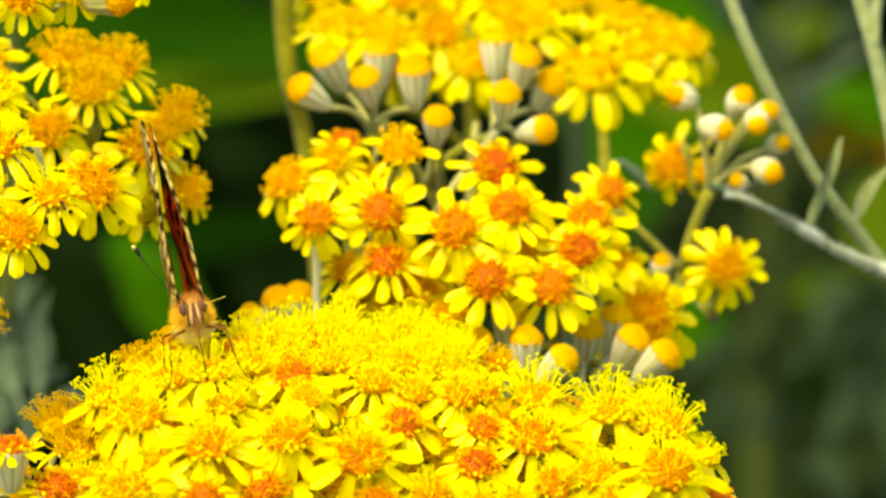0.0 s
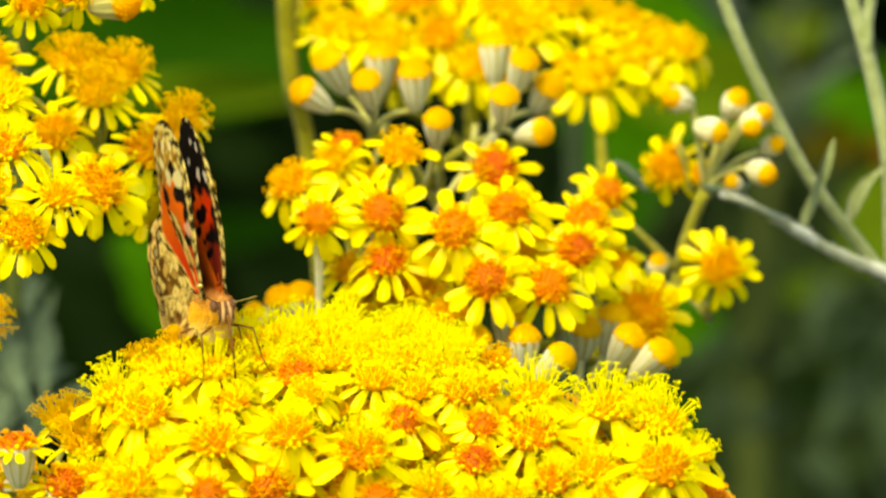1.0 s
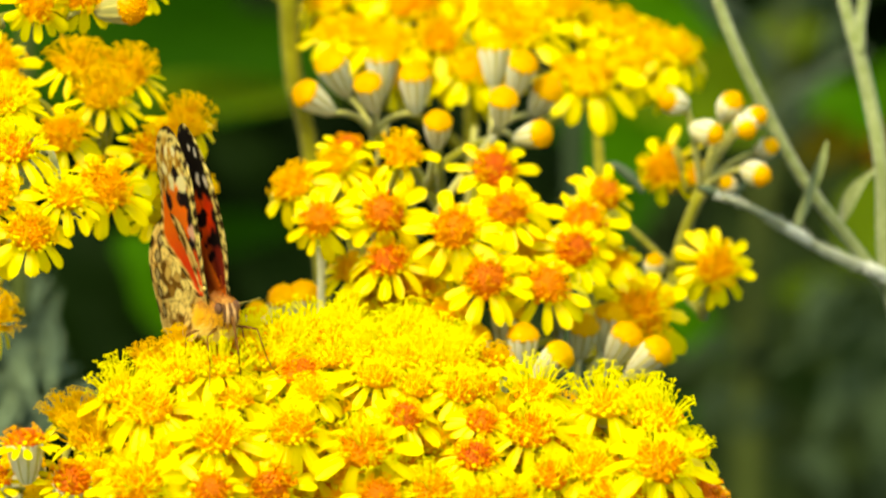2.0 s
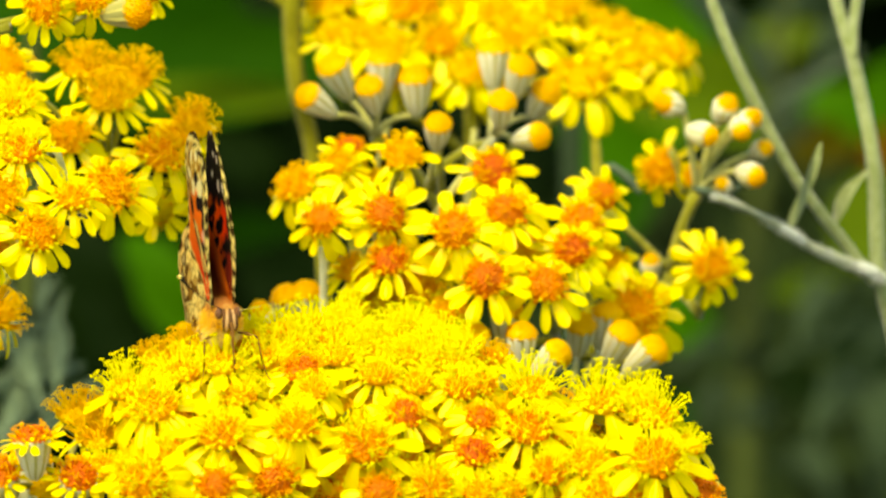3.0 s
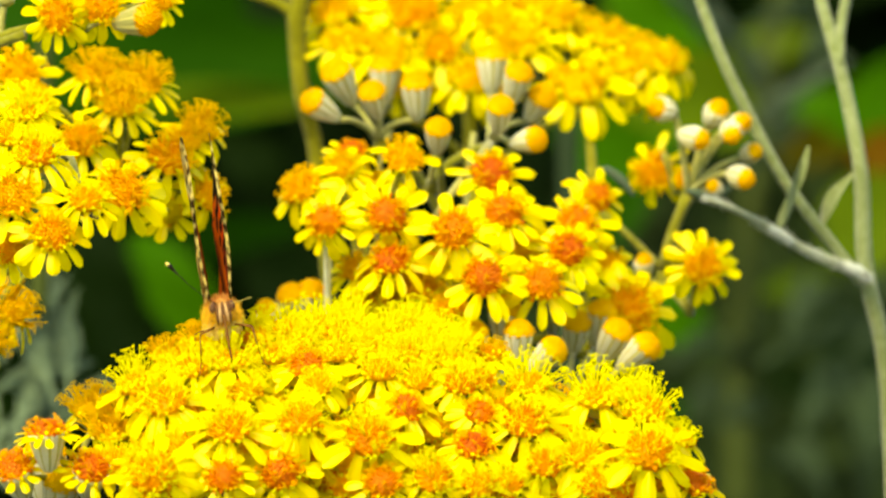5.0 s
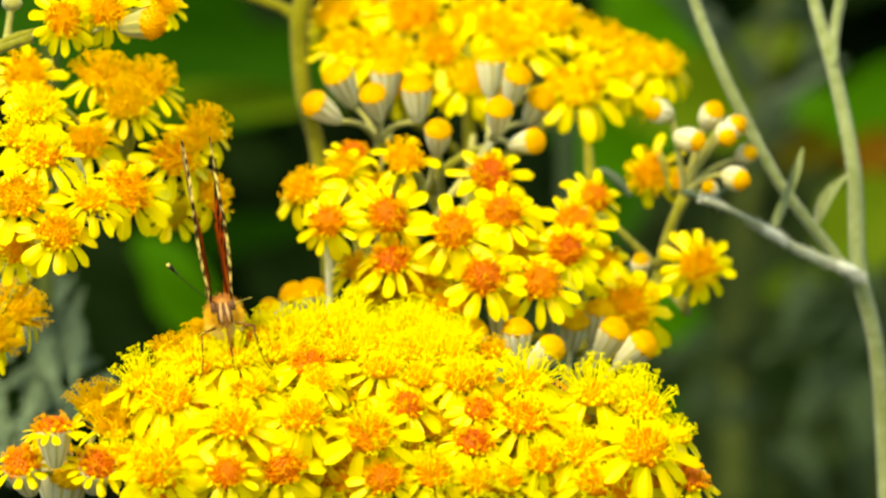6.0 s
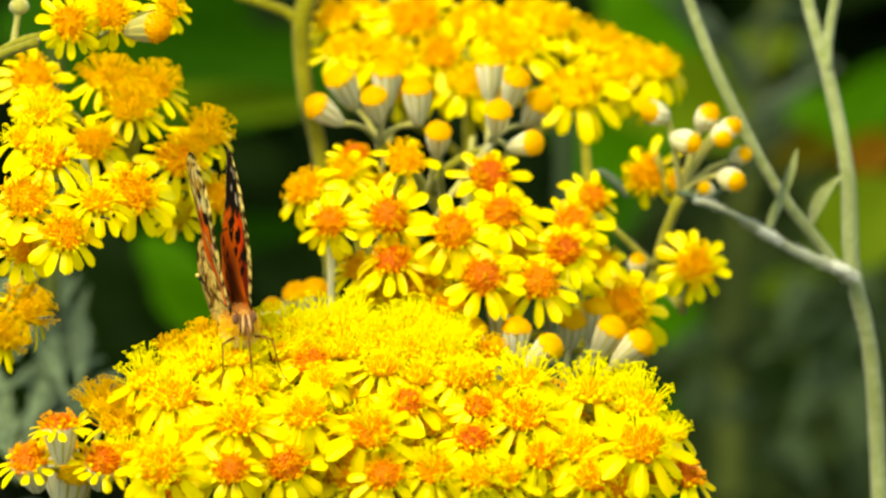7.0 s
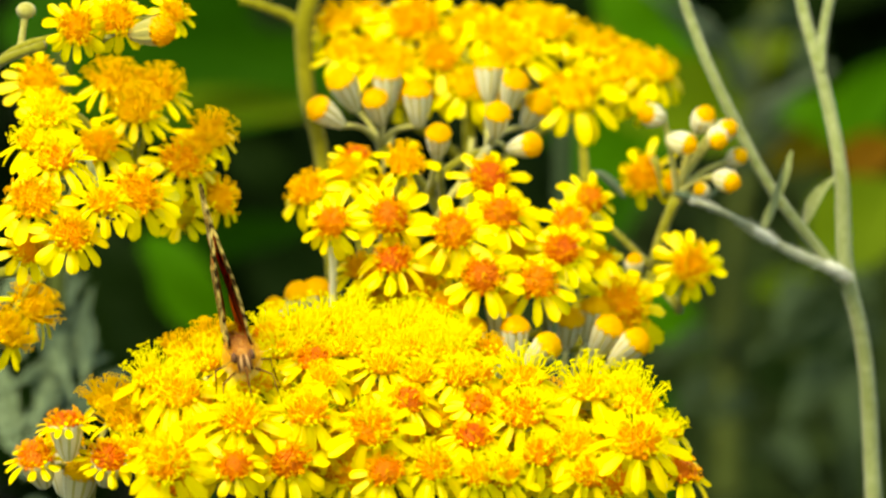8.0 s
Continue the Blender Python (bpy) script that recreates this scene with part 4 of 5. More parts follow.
head(c, 27.3, 6.6, 36.2, 12.1, 55, -56, "fresh", (18.8, -12.5, 13.5), petals=9)
head(c, 14.2, 6.6, 26.5, 11.2, 43, -84, "gold", (18.8, -12.5, 13.5), petals=8)
head(c, 29, 9.8, 22.5, 12.2, 48, -78, "gold", (18.8, -12.5, 13.5))
stalk(c, (0, -0, -0), (31.5, 1.3, 6.2), 1.05, STALK, "branch")
head(c, 33.6, 0.3, 15.8, 18.3, 66, -81, "gold", (31.5, 1.3, 6.2))
bud(c, -30.3, -8.8, 21, 5.9, 20, -129, (-16.7, -9.7, 17.1))
bud(c, -26.6, -8.7, 21.7, 6, 13, -99, (-16.7, -9.7, 17.1))
bud(c, -35, -9.4, 18.4, 5.3, 30, -130, (-16.7, -9.7, 17.1), young=True)
stalk(c, (-23.5, -16.7, 3.7), (-23.3, -22.7, 32.7), 0.87, FELT, "stem", 0.05)
stalk(c, (0, -0, -0), (9.3, -35.5, 1.5), 1.16, STALK, "branch")
bud(c, 4.1, -37.7, 20.1, 5.8, 8, -90, (9.3, -35.5, 1.5))
bud(c, 9.8, -28.9, 22.9, 6.6, 16, -82, (9.3, -35.5, 1.5))
bud(c, 12.4, -37.6, 20.3, 6, 6, -84, (9.3, -35.5, 1.5))
bud(c, 7.7, -46.4, 17.6, 5.7, 13, -75, (9.3, -35.5, 1.5))
stalk(c, (0, -0, -0), (21.3, -31.2, -2.6), 1.16, STALK, "branch")
bud(c, 19.1, -40.3, 17.3, 6, 46, -22, (21.3, -31.2, -2.6))
bud(c, 31.2, -20.1, 16.4, 6.4, 30, -25, (21.3, -31.2, -2.6))
bud(c, 36.6, -22.6, 14.1, 6.3, 48, -18, (21.3, -31.2, -2.6))
bud(c, 28.5, -5.6, 17.1, 6.2, 14, -30, (21.3, -31.2, -2.6))
bud(c, 23.5, -10, 15.9, 5.9, 23, -75, (21.3, -31.2, -2.6))

c = thing("flower_cluster", 1.7, 147.2, 421, "stalks of white felted buds with rounded yellow caps", "flowers", "yellow flower clusters")
stalk(c, (0, -11.1, -28.1), (0, -0, -0), 1.23, STALK, "stem", 0.05)
stalk(c, (0, -0, -0), (-14.3, -8.9, 20.8), 1.33, STALK, "branch")
bud(c, -26.6, -19.1, 30.5, 5.8, 54, -152, (-14.3, -8.9, 20.8))
bud(c, -22.2, -6.2, 33.7, 6.5, 30, -143, (-14.3, -8.9, 20.8))
bud(c, -15.3, -16.7, 31.9, 5.6, 29, -114, (-14.3, -8.9, 20.8))
bud(c, -6.8, -16.4, 33.5, 6.3, 10, -101, (-14.3, -8.9, 20.8))
bud(c, -12.8, 1.9, 33.1, 6.1, 3, -90, (-14.3, -8.9, 20.8))
stalk(c, (0, -0, -0), (-4.3, -20.5, 14), 1.14, STALK, "branch")
bud(c, -2.6, -28, 27.2, 5.4, 28, -85, (-4.3, -20.5, 14))
stalk(c, (-4.3, -20.5, 14), (7.1, -13, 20.5), 1.14, STALK, "branch")
bud(c, 9.2, -27.2, 31.3, 5.6, 30, -82, (7.1, -13, 20.5))
bud(c, 16, -28.5, 25, 5.4, 74, -40, (7.1, -13, 20.5))
bud(c, 12.9, -8.2, 33.8, 5.9, 25, -54, (7.1, -13, 20.5))
bud(c, 7.6, 0.4, 35.4, 6.3, 2, 90, (7.1, -13, 20.5))
bud(c, 17.5, -5.1, 28.6, 6.1, 40, -53, (7.1, -13, 20.5))
stalk(c, (-3.1, -49.1, 14.1), (7.3, -28.6, 24.3), 0.86, PALE_STALK, "stem", 0.05)
stalk(c, (-17, -2.9, 0.6), (-11.7, 1.5, 21.8), 0.66, PALE_STALK, "stem", 0.05)
stalk(c, (2.1, -2.9, 0.6), (4.1, 1.2, 20.3), 0.66, PALE_STALK, "stem", 0.05)
stalk(c, (-11.7, 1, -0.2), (-19.2, 4.5, 16.4), 0.66, PALE_STALK, "stem", 0.05)
stalk(c, (-1, -14.9, 2), (-2.6, -25.3, 20.9), 0.95, STALK, "stem", 0.05)
stalk(c, (-14.8, -10.8, 2.3), (-18.5, -12, 16), 0.85, STALK, "stem", 0.05)
stalk(c, (-6.4, -24.5, 5.2), (-8.8, -37.6, 20.2), 0.96, STALK, "stem", 0.05)

c = thing("flower_cluster", 8.3, 237.3, 412, "soft mass of yellow daisy heads above the buds", "flowers", "yellow flower clusters")
stalk(c, (-3.2, -18.3, -37.6), (-3.2, -3.7, 31), 1.38, STEM, "stem", 0.05)
stalk(c, (-2.9, -66, 4), (-2.5, -40, 34), 1.31, STEM, "stem", 0.05)
stalk(c, (20.6, -78.5, 15.2), (19.7, -55.4, 28), 1.22, STEM, "stem", 0.05)
stalk(c, (19, -86.5, -22.3), (20.6, -78.4, 16.3), 1.22, STEM, "stem", 0.05)
stalk(c, (0, -0, 0), (-19.7, -6.6, 17), 1.1, STEM, "branch")
head(c, -22.8, -48.2, 38, 15.7, 16, -110, "honey", (-19.7, -6.6, 17))
head(c, -18.4, -54.5, 37.1, 14.6, 16, -98, "honey", (-19.7, -6.6, 17))
head(c, -29.4, -31.1, 41.3, 15.8, 29, -117, "honey", (-19.7, -6.6, 17))
head(c, -14.2, -35, 42.1, 16.8, 43, -90, "gold", (-19.7, -6.6, 17))
head(c, -8.8, -48.4, 37, 14.7, 26, -90, "gold", (-19.7, -6.6, 17))
head(c, -3.3, -53.5, 32.5, 13.6, 38, -84, "honey", (-19.7, -6.6, 17))
head(c, -28.2, -40.2, 37.1, 12.6, 19, -121, "honey", (-19.7, -6.6, 17))
stalk(c, (0, -0, 0), (3.3, -6.4, 18.2), 1.1, STALK, "branch")
head(c, 6.4, -50.1, 38.8, 16.7, 28, -94, "honey", (3.3, -6.4, 18.2))
head(c, -2.3, -35.1, 41.6, 15.8, 33, -90, "honey", (3.3, -6.4, 18.2))
head(c, 13.9, -39.2, 41.8, 15.7, 23, -83, "honey", (3.3, -6.4, 18.2))
head(c, 8.6, -31, 41.9, 14.8, 28, -90, "honey", (3.3, -6.4, 18.2))
head(c, -23.9, -23, 40.9, 13.7, 28, -101, "honey", (3.3, -6.4, 18.2))
stalk(c, (0, -0, 0), (21.8, -16.5, 19.1), 1.11, STALK, "branch")
head(c, 18.6, -61.6, 32.5, 17.7, 34, -95, "honey", (21.8, -16.5, 19.1))
head(c, 14.9, -57.5, 32.8, 11.5, 24, -119, "honey", (21.8, -16.5, 19.1))
head(c, 26.8, -51.1, 33.7, 15.7, 30, -79, "honey", (21.8, -16.5, 19.1))
head(c, 23.6, -41.9, 38.5, 14.7, 18, -82, "honey", (21.8, -16.5, 19.1))
head(c, 34.3, -50.8, 35.3, 15.7, 29, -63, "honey", (21.8, -16.5, 19.1))
head(c, 30.1, -44.5, 36.3, 13.6, 18, -74, "honey", (21.8, -16.5, 19.1))
head(c, 18.3, -35.6, 39.5, 13.7, 18, -90, "honey", (21.8, -16.5, 19.1))
head(c, 32.3, -42.3, 27.5, 10.5, 39, -71, "honey", (21.8, -16.5, 19.1))
head(c, 2, -43.3, 42, 13.6, 28, -90, "honey", (21.8, -16.5, 19.1))
head(c, -17.4, -45, 29.2, 12.6, 28, -97, "honey", (21.8, -16.5, 19.1))
head(c, -9.8, -43, 28.8, 11.5, 28, -90, "honey", (21.8, -16.5, 19.1))
head(c, 1, -43.2, 27.7, 11.5, 33, -84, "honey", (21.8, -16.5, 19.1))

c = thing("flower_cluster", 42.1, 145.9, 414.7, "branching stalks with white buds and a few open heads", "flowers", "yellow flower clusters")
stalk(c, (-5.3, -4.9, -22.8), (0, -0, 0), 1.42, STALK, "stem", 0.05)
stalk(c, (0, -0, 0), (4.8, 1, 14.5), 1.42, STALK, "branch")
bud(c, 7.1, -4.6, 26.5, 5, 99, -30, (4.8, 1, 14.5), young=True)
bud(c, 15.7, -6.2, 19.2, 5, 96, -47, (4.8, 1, 14.5), young=True)
bud(c, 13.1, -2.6, 26.9, 4.6, 108, -76, (4.8, 1, 14.5), young=True)
bud(c, 10.6, 4.5, 31, 5.1, 35, -52, (4.8, 1, 14.5), young=True)
bud(c, 15.3, 2, 28.8, 4.6, 52, -39, (4.8, 1, 14.5), young=True)
bud(c, 17.6, 4.8, 22.5, 4.1, 61, -46, (4.8, 1, 14.5), young=True)
bud(c, 9.3, -2.5, 17.2, 3.4, 60, -123, (4.8, 1, 14.5), young=True)
bud(c, -1.3, 2.5, 31.4, 5.1, 72, -137, (4.8, 1, 14.5), young=True)
head(c, 4.1, 3.5, 17, 7.9, 48, -90, "gold", (4.8, 1, 14.5), petals=0)
stalk(c, (2.7, 4.9, 13.7), (0.2, 4.6, 21.9), 0.76, STALK, "stem", 0.05)
head(c, -1.6, 7.8, 17.9, 13.2, 78, -104, "gold", (4.8, 1, 14.5), petals=8)
stalk(c, (0, -0, 0), (5.3, -3.7, -7.9), 1.04, STALK, "branch")
head(c, 7.2, -13.6, 4, 14.1, 70, -79, "gold", (5.3, -3.7, -7.9))
bud(c, -3.7, -1.6, 2.5, 4.1, 18, -90, (5.3, -3.7, -7.9), young=True)
stalk(c, (0, -0, 0), (-11.9, 0.3, 11.5), 0.85, STALK, "stem", 0.05)

c = thing("flower_cluster", -76.9, 77.6, 430.4, "hanging cluster of yellow daisy heads with drooping petals", "flowers", "yellow flower clusters")
stalk(c, (-38.7, 7.9, -11.3), (-0, 0, -0), 1.45, STALK, "stem", 0.05)
stalk(c, (-0, 0, -0), (5.3, -1.9, 15.2), 1.36, STALK, "branch")
head(c, 17.6, -18.7, 17.9, 16, 54, -85, "gold", (5.3, -1.9, 15.2))
head(c, 6.3, -73.2, 21.3, 14, 48, -85, "gold", (5.3, -1.9, 15.2))
head(c, 12.3, -69.9, 26.8, 12.6, 26, -79, "full", (5.3, -1.9, 15.2))
head(c, 3.1, -62.4, 33.4, 15.1, 16, -90, "full", (5.3, -1.9, 15.2))
head(c, -0.8, -67.9, 26.9, 15.1, 48, -99, "gold", (5.3, -1.9, 15.2))
head(c, 0.8, -53, 39.2, 13.1, 8, -114, "plume", (5.3, -1.9, 15.2))
head(c, -1.1, -55.8, 35.7, 13.1, 18, -106, "full", (5.3, -1.9, 15.2))
head(c, -2.1, -61.9, 16.3, 12.1, 58, -90, "gold", (5.3, -1.9, 15.2))
stalk(c, (-0, 0, -0), (16.3, 13, 13.2), 1.25, STALK, "branch")
head(c, 9.8, 4.8, 22.5, 13.7, 42, -96, "gold", (16.3, 13, 13.2))
head(c, 12, 21, 31.6, 13.7, 12, -98, "amber", (16.3, 13, 13.2), petals=12)
head(c, 20.8, 22.7, 29.7, 13.7, 20, -72, "amber", (16.3, 13, 13.2), petals=12)
head(c, 16.9, 12, 27.6, 14.2, 18, -90, "amber", (16.3, 13, 13.2), petals=12)
head(c, 25.8, 2.2, 19.8, 15.1, 41, -63, "gold", (16.3, 13, 13.2))
head(c, 31.4, 11.1, 23.3, 12.7, 30, -50, "amber", (16.3, 13, 13.2), petals=12)
head(c, 33, 6.6, 11.8, 12.1, 61, -46, "gold", (16.3, 13, 13.2))
head(c, -2.4, 17.3, 32.9, 14.2, 50, -78, "gold", (16.3, 13, 13.2))
head(c, -0.1, 10.3, 29, 11.1, 48, -81, "gold", (16.3, 13, 13.2))
head(c, 28.4, 6.7, 21.9, 11.1, 28, -76, "gold", (16.3, 13, 13.2))
head(c, -3.8, -11.5, -6.5, 14.1, 42, -18, "amber", (16.3, 13, 13.2), petals=10)
head(c, -8.1, -20.4, -9.5, 13.5, 46, -25, "amber", (17.2, 12.9, 13.1), petals=10)
head(c, 25.6, 13.8, 7.4, 10.6, 94, 88, "gold", (16.3, 13, 13.2))

c = thing("flower_cluster", -86.5, 66.2, 472.7, "short branch of yellow heads and a half-opened bud", "flowers", "yellow flower clusters")
stalk(c, (-21, 7.5, -13), (0, 0, 0), 1.37, STALK, "stem", 0.05)
stalk(c, (0, 0, 0), (9.4, -4.2, 4.5), 1.08, STALK, "stem", 0.05)
stalk(c, (0, 0, 0), (20.7, -3.9, 5.5), 0.98, STALK, "branch")
head(c, 15.6, -6.4, 8.4, 12.1, 68, -90, "gold", (20.7, -3.9, 5.5))
head(c, 23.1, -2.1, 9.3, 12.2, 58, -84, "gold", (20.7, -3.9, 5.5))
bud(c, 32, -6.5, 7.8, 6.3, 78, -34, (20.7, -3.9, 5.5), ripe=True)
branch(c, [(4.6, 0.7, 3.3), (5.1, 1.4, 6.9), (5.6, 2.1, 10.1)], [1.6, 1.3, 1.5], PALE_STALK)
s = Shape(PALE_STALK)
s.ball((5.6, 2.1, 10.1), (1.9, 1.9, 1.7), 6, 12, 0, -0.98, 0.05, 8)
child("bud", s.mesh("bud"), c, None, "small round green bud")
head(c, 34.1, 2.1, 9.6, 9.2, 49, -67, "gold", (20.7, -3.9, 5.5))

# ---- the butterfly: x ahead, y to its left, z up, in mm from the wings' root ----
def catmull(points, per=10):
    out, n = [], len(points)
    for i in range(n):
        p0, p1, p2, p3 = (Vector(points[(i + k - 1) % n]) for k in range(4))
        for j in range(per):
            t = j / per
            out.append(0.5 * ((2 * p1) + (p2 - p0) * t + (2 * p0 - 5 * p1 + 4 * p2 - p3) * t * t + (3 * p1 - p0 - 3 * p2 + p3) * t ** 3))
    return out


def spot(u, v, cu, cv, ru, rv, turn=0.0, soft=0.18, rough=0.55):
    """How far a point lies within an uneven oval spot: 1 inside, 0 outside."""
    c, s = math.cos(turn), math.sin(turn)
    du, dv = u - cu, v - cv
    a, b = (du * c + dv * s) / ru, (dv * c - du * s) / rv
    r = math.hypot(a, b) + rough * noise.noise(Vector((u * 0.9, v * 0.9, cu)))
    return min(1, max(0, (1 - r) / soft + 0.5))


def blend(a, b, f):
    return tuple(x + (y - x) * f for x, y in zip(a, b))


W_ORANGE, W_RED, W_BLACK, W_WHITE = (0.96, 0.20, 0.015), (0.92, 0.065, 0.012), (0.012, 0.008, 0.006), (0.92, 0.86, 0.70)
W_TAN, W_CREAM, W_BROWN, W_DARK = (0.54, 0.26, 0.022), (0.95, 0.74, 0.19), (0.16, 0.052, 0.005), (0.035, 0.016, 0.004)


def costa(col, u, v):
    """The checked cream and dark front edge of a forewing."""
    lead = 2.3 - 0.012 * (v - 12) ** 2 - 0.9 * max(0, v - 25)
    f = min(1, max(0, (u - lead + 1.1 + 0.10 * max(0, v - 15)) / 0.4)) * min(1, max(0, (v - 3) / 3))
    strip = W_CREAM if math.sin(v * 3.6 + 1.2 * math.sin(v * 0.9)) > -0.3 else W_DARK
    return blend(col, strip, f * 0.9)


def fore_under(u, v, rho):
    col = blend(W_RED, W_ORANGE, min(1, max(0, (v - 6) / 7)))
    n = noise.noise(Vector((u * 0.6, v * 0.45, 4)))
    marbled = blend(W_TAN, W_BROWN, min(1, max(0, 0.1 + 2.4 * n)))
    marbled = blend(marbled, W_CREAM, min(1, max(0, 3 * noise.noise(Vector((u * 0.9, v * 0.7, 21))) + 0.15)))
    col = blend(col, marbled, min(1, max(0, (v - 0.25 * u - 20.5) / 1.5)))
    for cu, cv, ru, rv, a in ((-0.8, 17.4, 3.4, 1.5, 0.1), (0.2, 13.6, 1.9, 1.6, 0), (0.6, 16, 1.4, 1.6, 0), (-1.6, 9.4, 1.9, 1.1, 0.2), (1.0, 8.7, 1.3, 1.1, 0), (-6, 10.8, 1.5, 1.2, 0.4), (-8.5, 17, 1.6, 1.5, 0.3), (-3.5, 21.6, 1.0, 1.8, 0.2)):
        col = blend(col, W_BLACK, spot(u, v, cu, cv, ru, rv, a))
    col = blend(col, (0.92, 0.52, 0.30), spot(u, v, 0.2, 11.3, 1.8, 1.2))
    for cu, cv, ru, rv in ((-1.0, 19.9, 2.5, 1.5), (-5.6, 20.2, 1.2, 1.6), (-3.5, 25.5, 0.8, 1.0), (-6, 25.8, 0.7, 0.9), (-7.6, 22.6, 0.9, 0.9)):
        col = blend(col, (0.95, 0.82, 0.34), spot(u, v, cu, cv, ru, rv))
    col = costa(col, u, v)
    check = math.sin(v * 2.4 + u * 0.7) > -0.1
    rim = min(1, max(0, (rho - 0.84) / 0.04)) * min(1, max(0, (-u - 4) / 2))
    col = blend(col, blend(W_TAN, W_CREAM, 0.5 + 0.5 * math.sin(v * 3.1)), rim * 0.9)
    return blend(col, W_CREAM if check else W_DARK, min(1, max(0, (rho - 0.90) / 0.03)) * 0.95)


def fore_over(u, v, rho):
    # root painted dark crimson for the shadow between the raised wings
    col = blend((0.22, 0.022, 0.010), W_RED, min(1, max(0, (v - 0.7 * u - 11) / 3)))
    col = blend(col, W_ORANGE, min(1, max(0, (-u - 2) / 5)))
    col = blend(col, W_BLACK, min(1, max(0, (v + 0.2 * u - 15.8 + 1.6 * noise.noise(Vector((u * 0.5, v * 0.5, 1)))) / 1.0)))
    for cu, cv, ru, rv, a in ((0.8, 13.6, 1.7, 1.6, 0), (1.0, 11.4, 1.0, 1.0, 0), (-1.8, 9.6, 2.5, 1.4, 0.3), (1.0, 9.0, 1.5, 1.2, 0), (-4.5, 13.4, 2.5, 1.3, 0.25), (-9, 13.3, 2.0, 1.1, 0.5), (-6.5, 10, 1.9, 0.9, 0.6), (-11, 10.8, 1.6, 0.7, 0.6), (-8, 16, 2.2, 1.2, 0.4), (-3, 6.6, 1.7, 0.8, 0.6)):
        col = blend(col, W_BLACK, spot(u, v, cu, cv, ru, rv, a))
    for cu, cv, ru, rv in ((0.0, 19.6, 1.4, 0.9), (-3.6, 20.2, 0.8, 1.1), (-2.2, 24.6, 0.5, 0.8), (-4.6, 25.8, 0.5, 0.6), (-7.0, 22.2, 0.5, 0.6)):
        col = blend(col, W_WHITE, spot(u, v, cu, cv, ru, rv))
    ray = abs(math.sin(math.atan2(v, 3 - u) * 11))
    col = blend(col, W_BLACK, max(0, 1 - ray / 0.12) * min(1, max(0, (v - 6) / 4)) * 0.6)
    col = costa(col, u, v) if u > 0.9 else col
    check = noise.noise(Vector((u * 0.7, v * 0.7, 3))) > 0.1
    return blend(col, W_CREAM if check else W_DARK, min(1, max(0, (rho - 0.96) / 0.02)))


def hind_under(u, v, rho):
    a = math.atan2(v - 1, 2 - u)
    wob = noise.noise(Vector((u * 0.3, v * 0.3, 2)))
    fine = noise.noise(Vector((u * 1.1, v * 1.1, 7)))
    near, cells = noise.voronoi(Vector((u * 0.60 + 0.3 * fine, v * 0.60 + 0.3 * wob, 3)))
    tone = noise.noise(cells[0] * 3.7)
    col = blend(W_TAN, W_CREAM, min(1, max(0, 0.72 + 2.4 * tone)))
    col = blend(col, W_DARK, min(1, max(0, 4 * (-tone - 0.12))) * 0.8)
    col = blend(col, W_BROWN, max(0, 1 - (near[1] - near[0]) / 0.14) * 0.8)
    vein = abs(math.sin(a * 7.5 + 0.3)) * (0.3 + rho)
    col = blend(col, W_CREAM, max(0, 1 - vein / 0.12) * 0.9)
    for k in range(5):
        b = -0.1 + 0.17 * k
        cu, cv = -19 * math.cos(b), 19 * math.sin(b) + 0.5
        col = blend(col, W_DARK, spot(u, v, cu, cv, 1.25, 1.25, 0, 0.2, 0.1))
        col = blend(col, (0.45, 0.36, 0.12), spot(u, v, cu, cv, 0.8, 0.8, 0, 0.2, 0.1))
    if rho > 0.9:
        col = blend(col, W_CREAM if math.sin(a * 26) > 0 else W_DARK, min(1, (rho - 0.9) / 0.04))
    return col


def hind_over(u, v, rho):
    # base colour darkened near the middle, again for the shadow between the wings
    col = blend((0.20, 0.05, 0.014), W_ORANGE, min(1, max(0, (rho - 0.35) / 0.4)))
    for k in range(6):
        b = -0.25 + 0.2 * k
        for r, q in ((18.5, 0.9), (15, 0.8)):
            col = blend(col, W_BLACK, spot(u, v, -r * math.cos(b), r * math.sin(b), q, q))
    return blend(col, W_DARK, min(1, max(0, (rho - 0.95) / 0.03)))


FORE = ((0, -0.5), (1.6, 6), (2.4, 13), (1.5, 21), (-1.2, 27), (-4.2, 29.8), (-7.6, 29.2), (-10.2, 25.5), (-11.8, 20), (-14.6, 14.5), (-15.5, 10.5), (-9, 4.5), (-3, 0))
HIND = ((1, 0), (-1.5, 8), (-4.5, 13), (-10, 15.2), (-16.5, 13.8), (-20.5, 9.5), (-22.6, 4), (-23, -2.5), (-21.6, -7), (-17, -8.8), (-10, -7.8), (-2, -4.5))


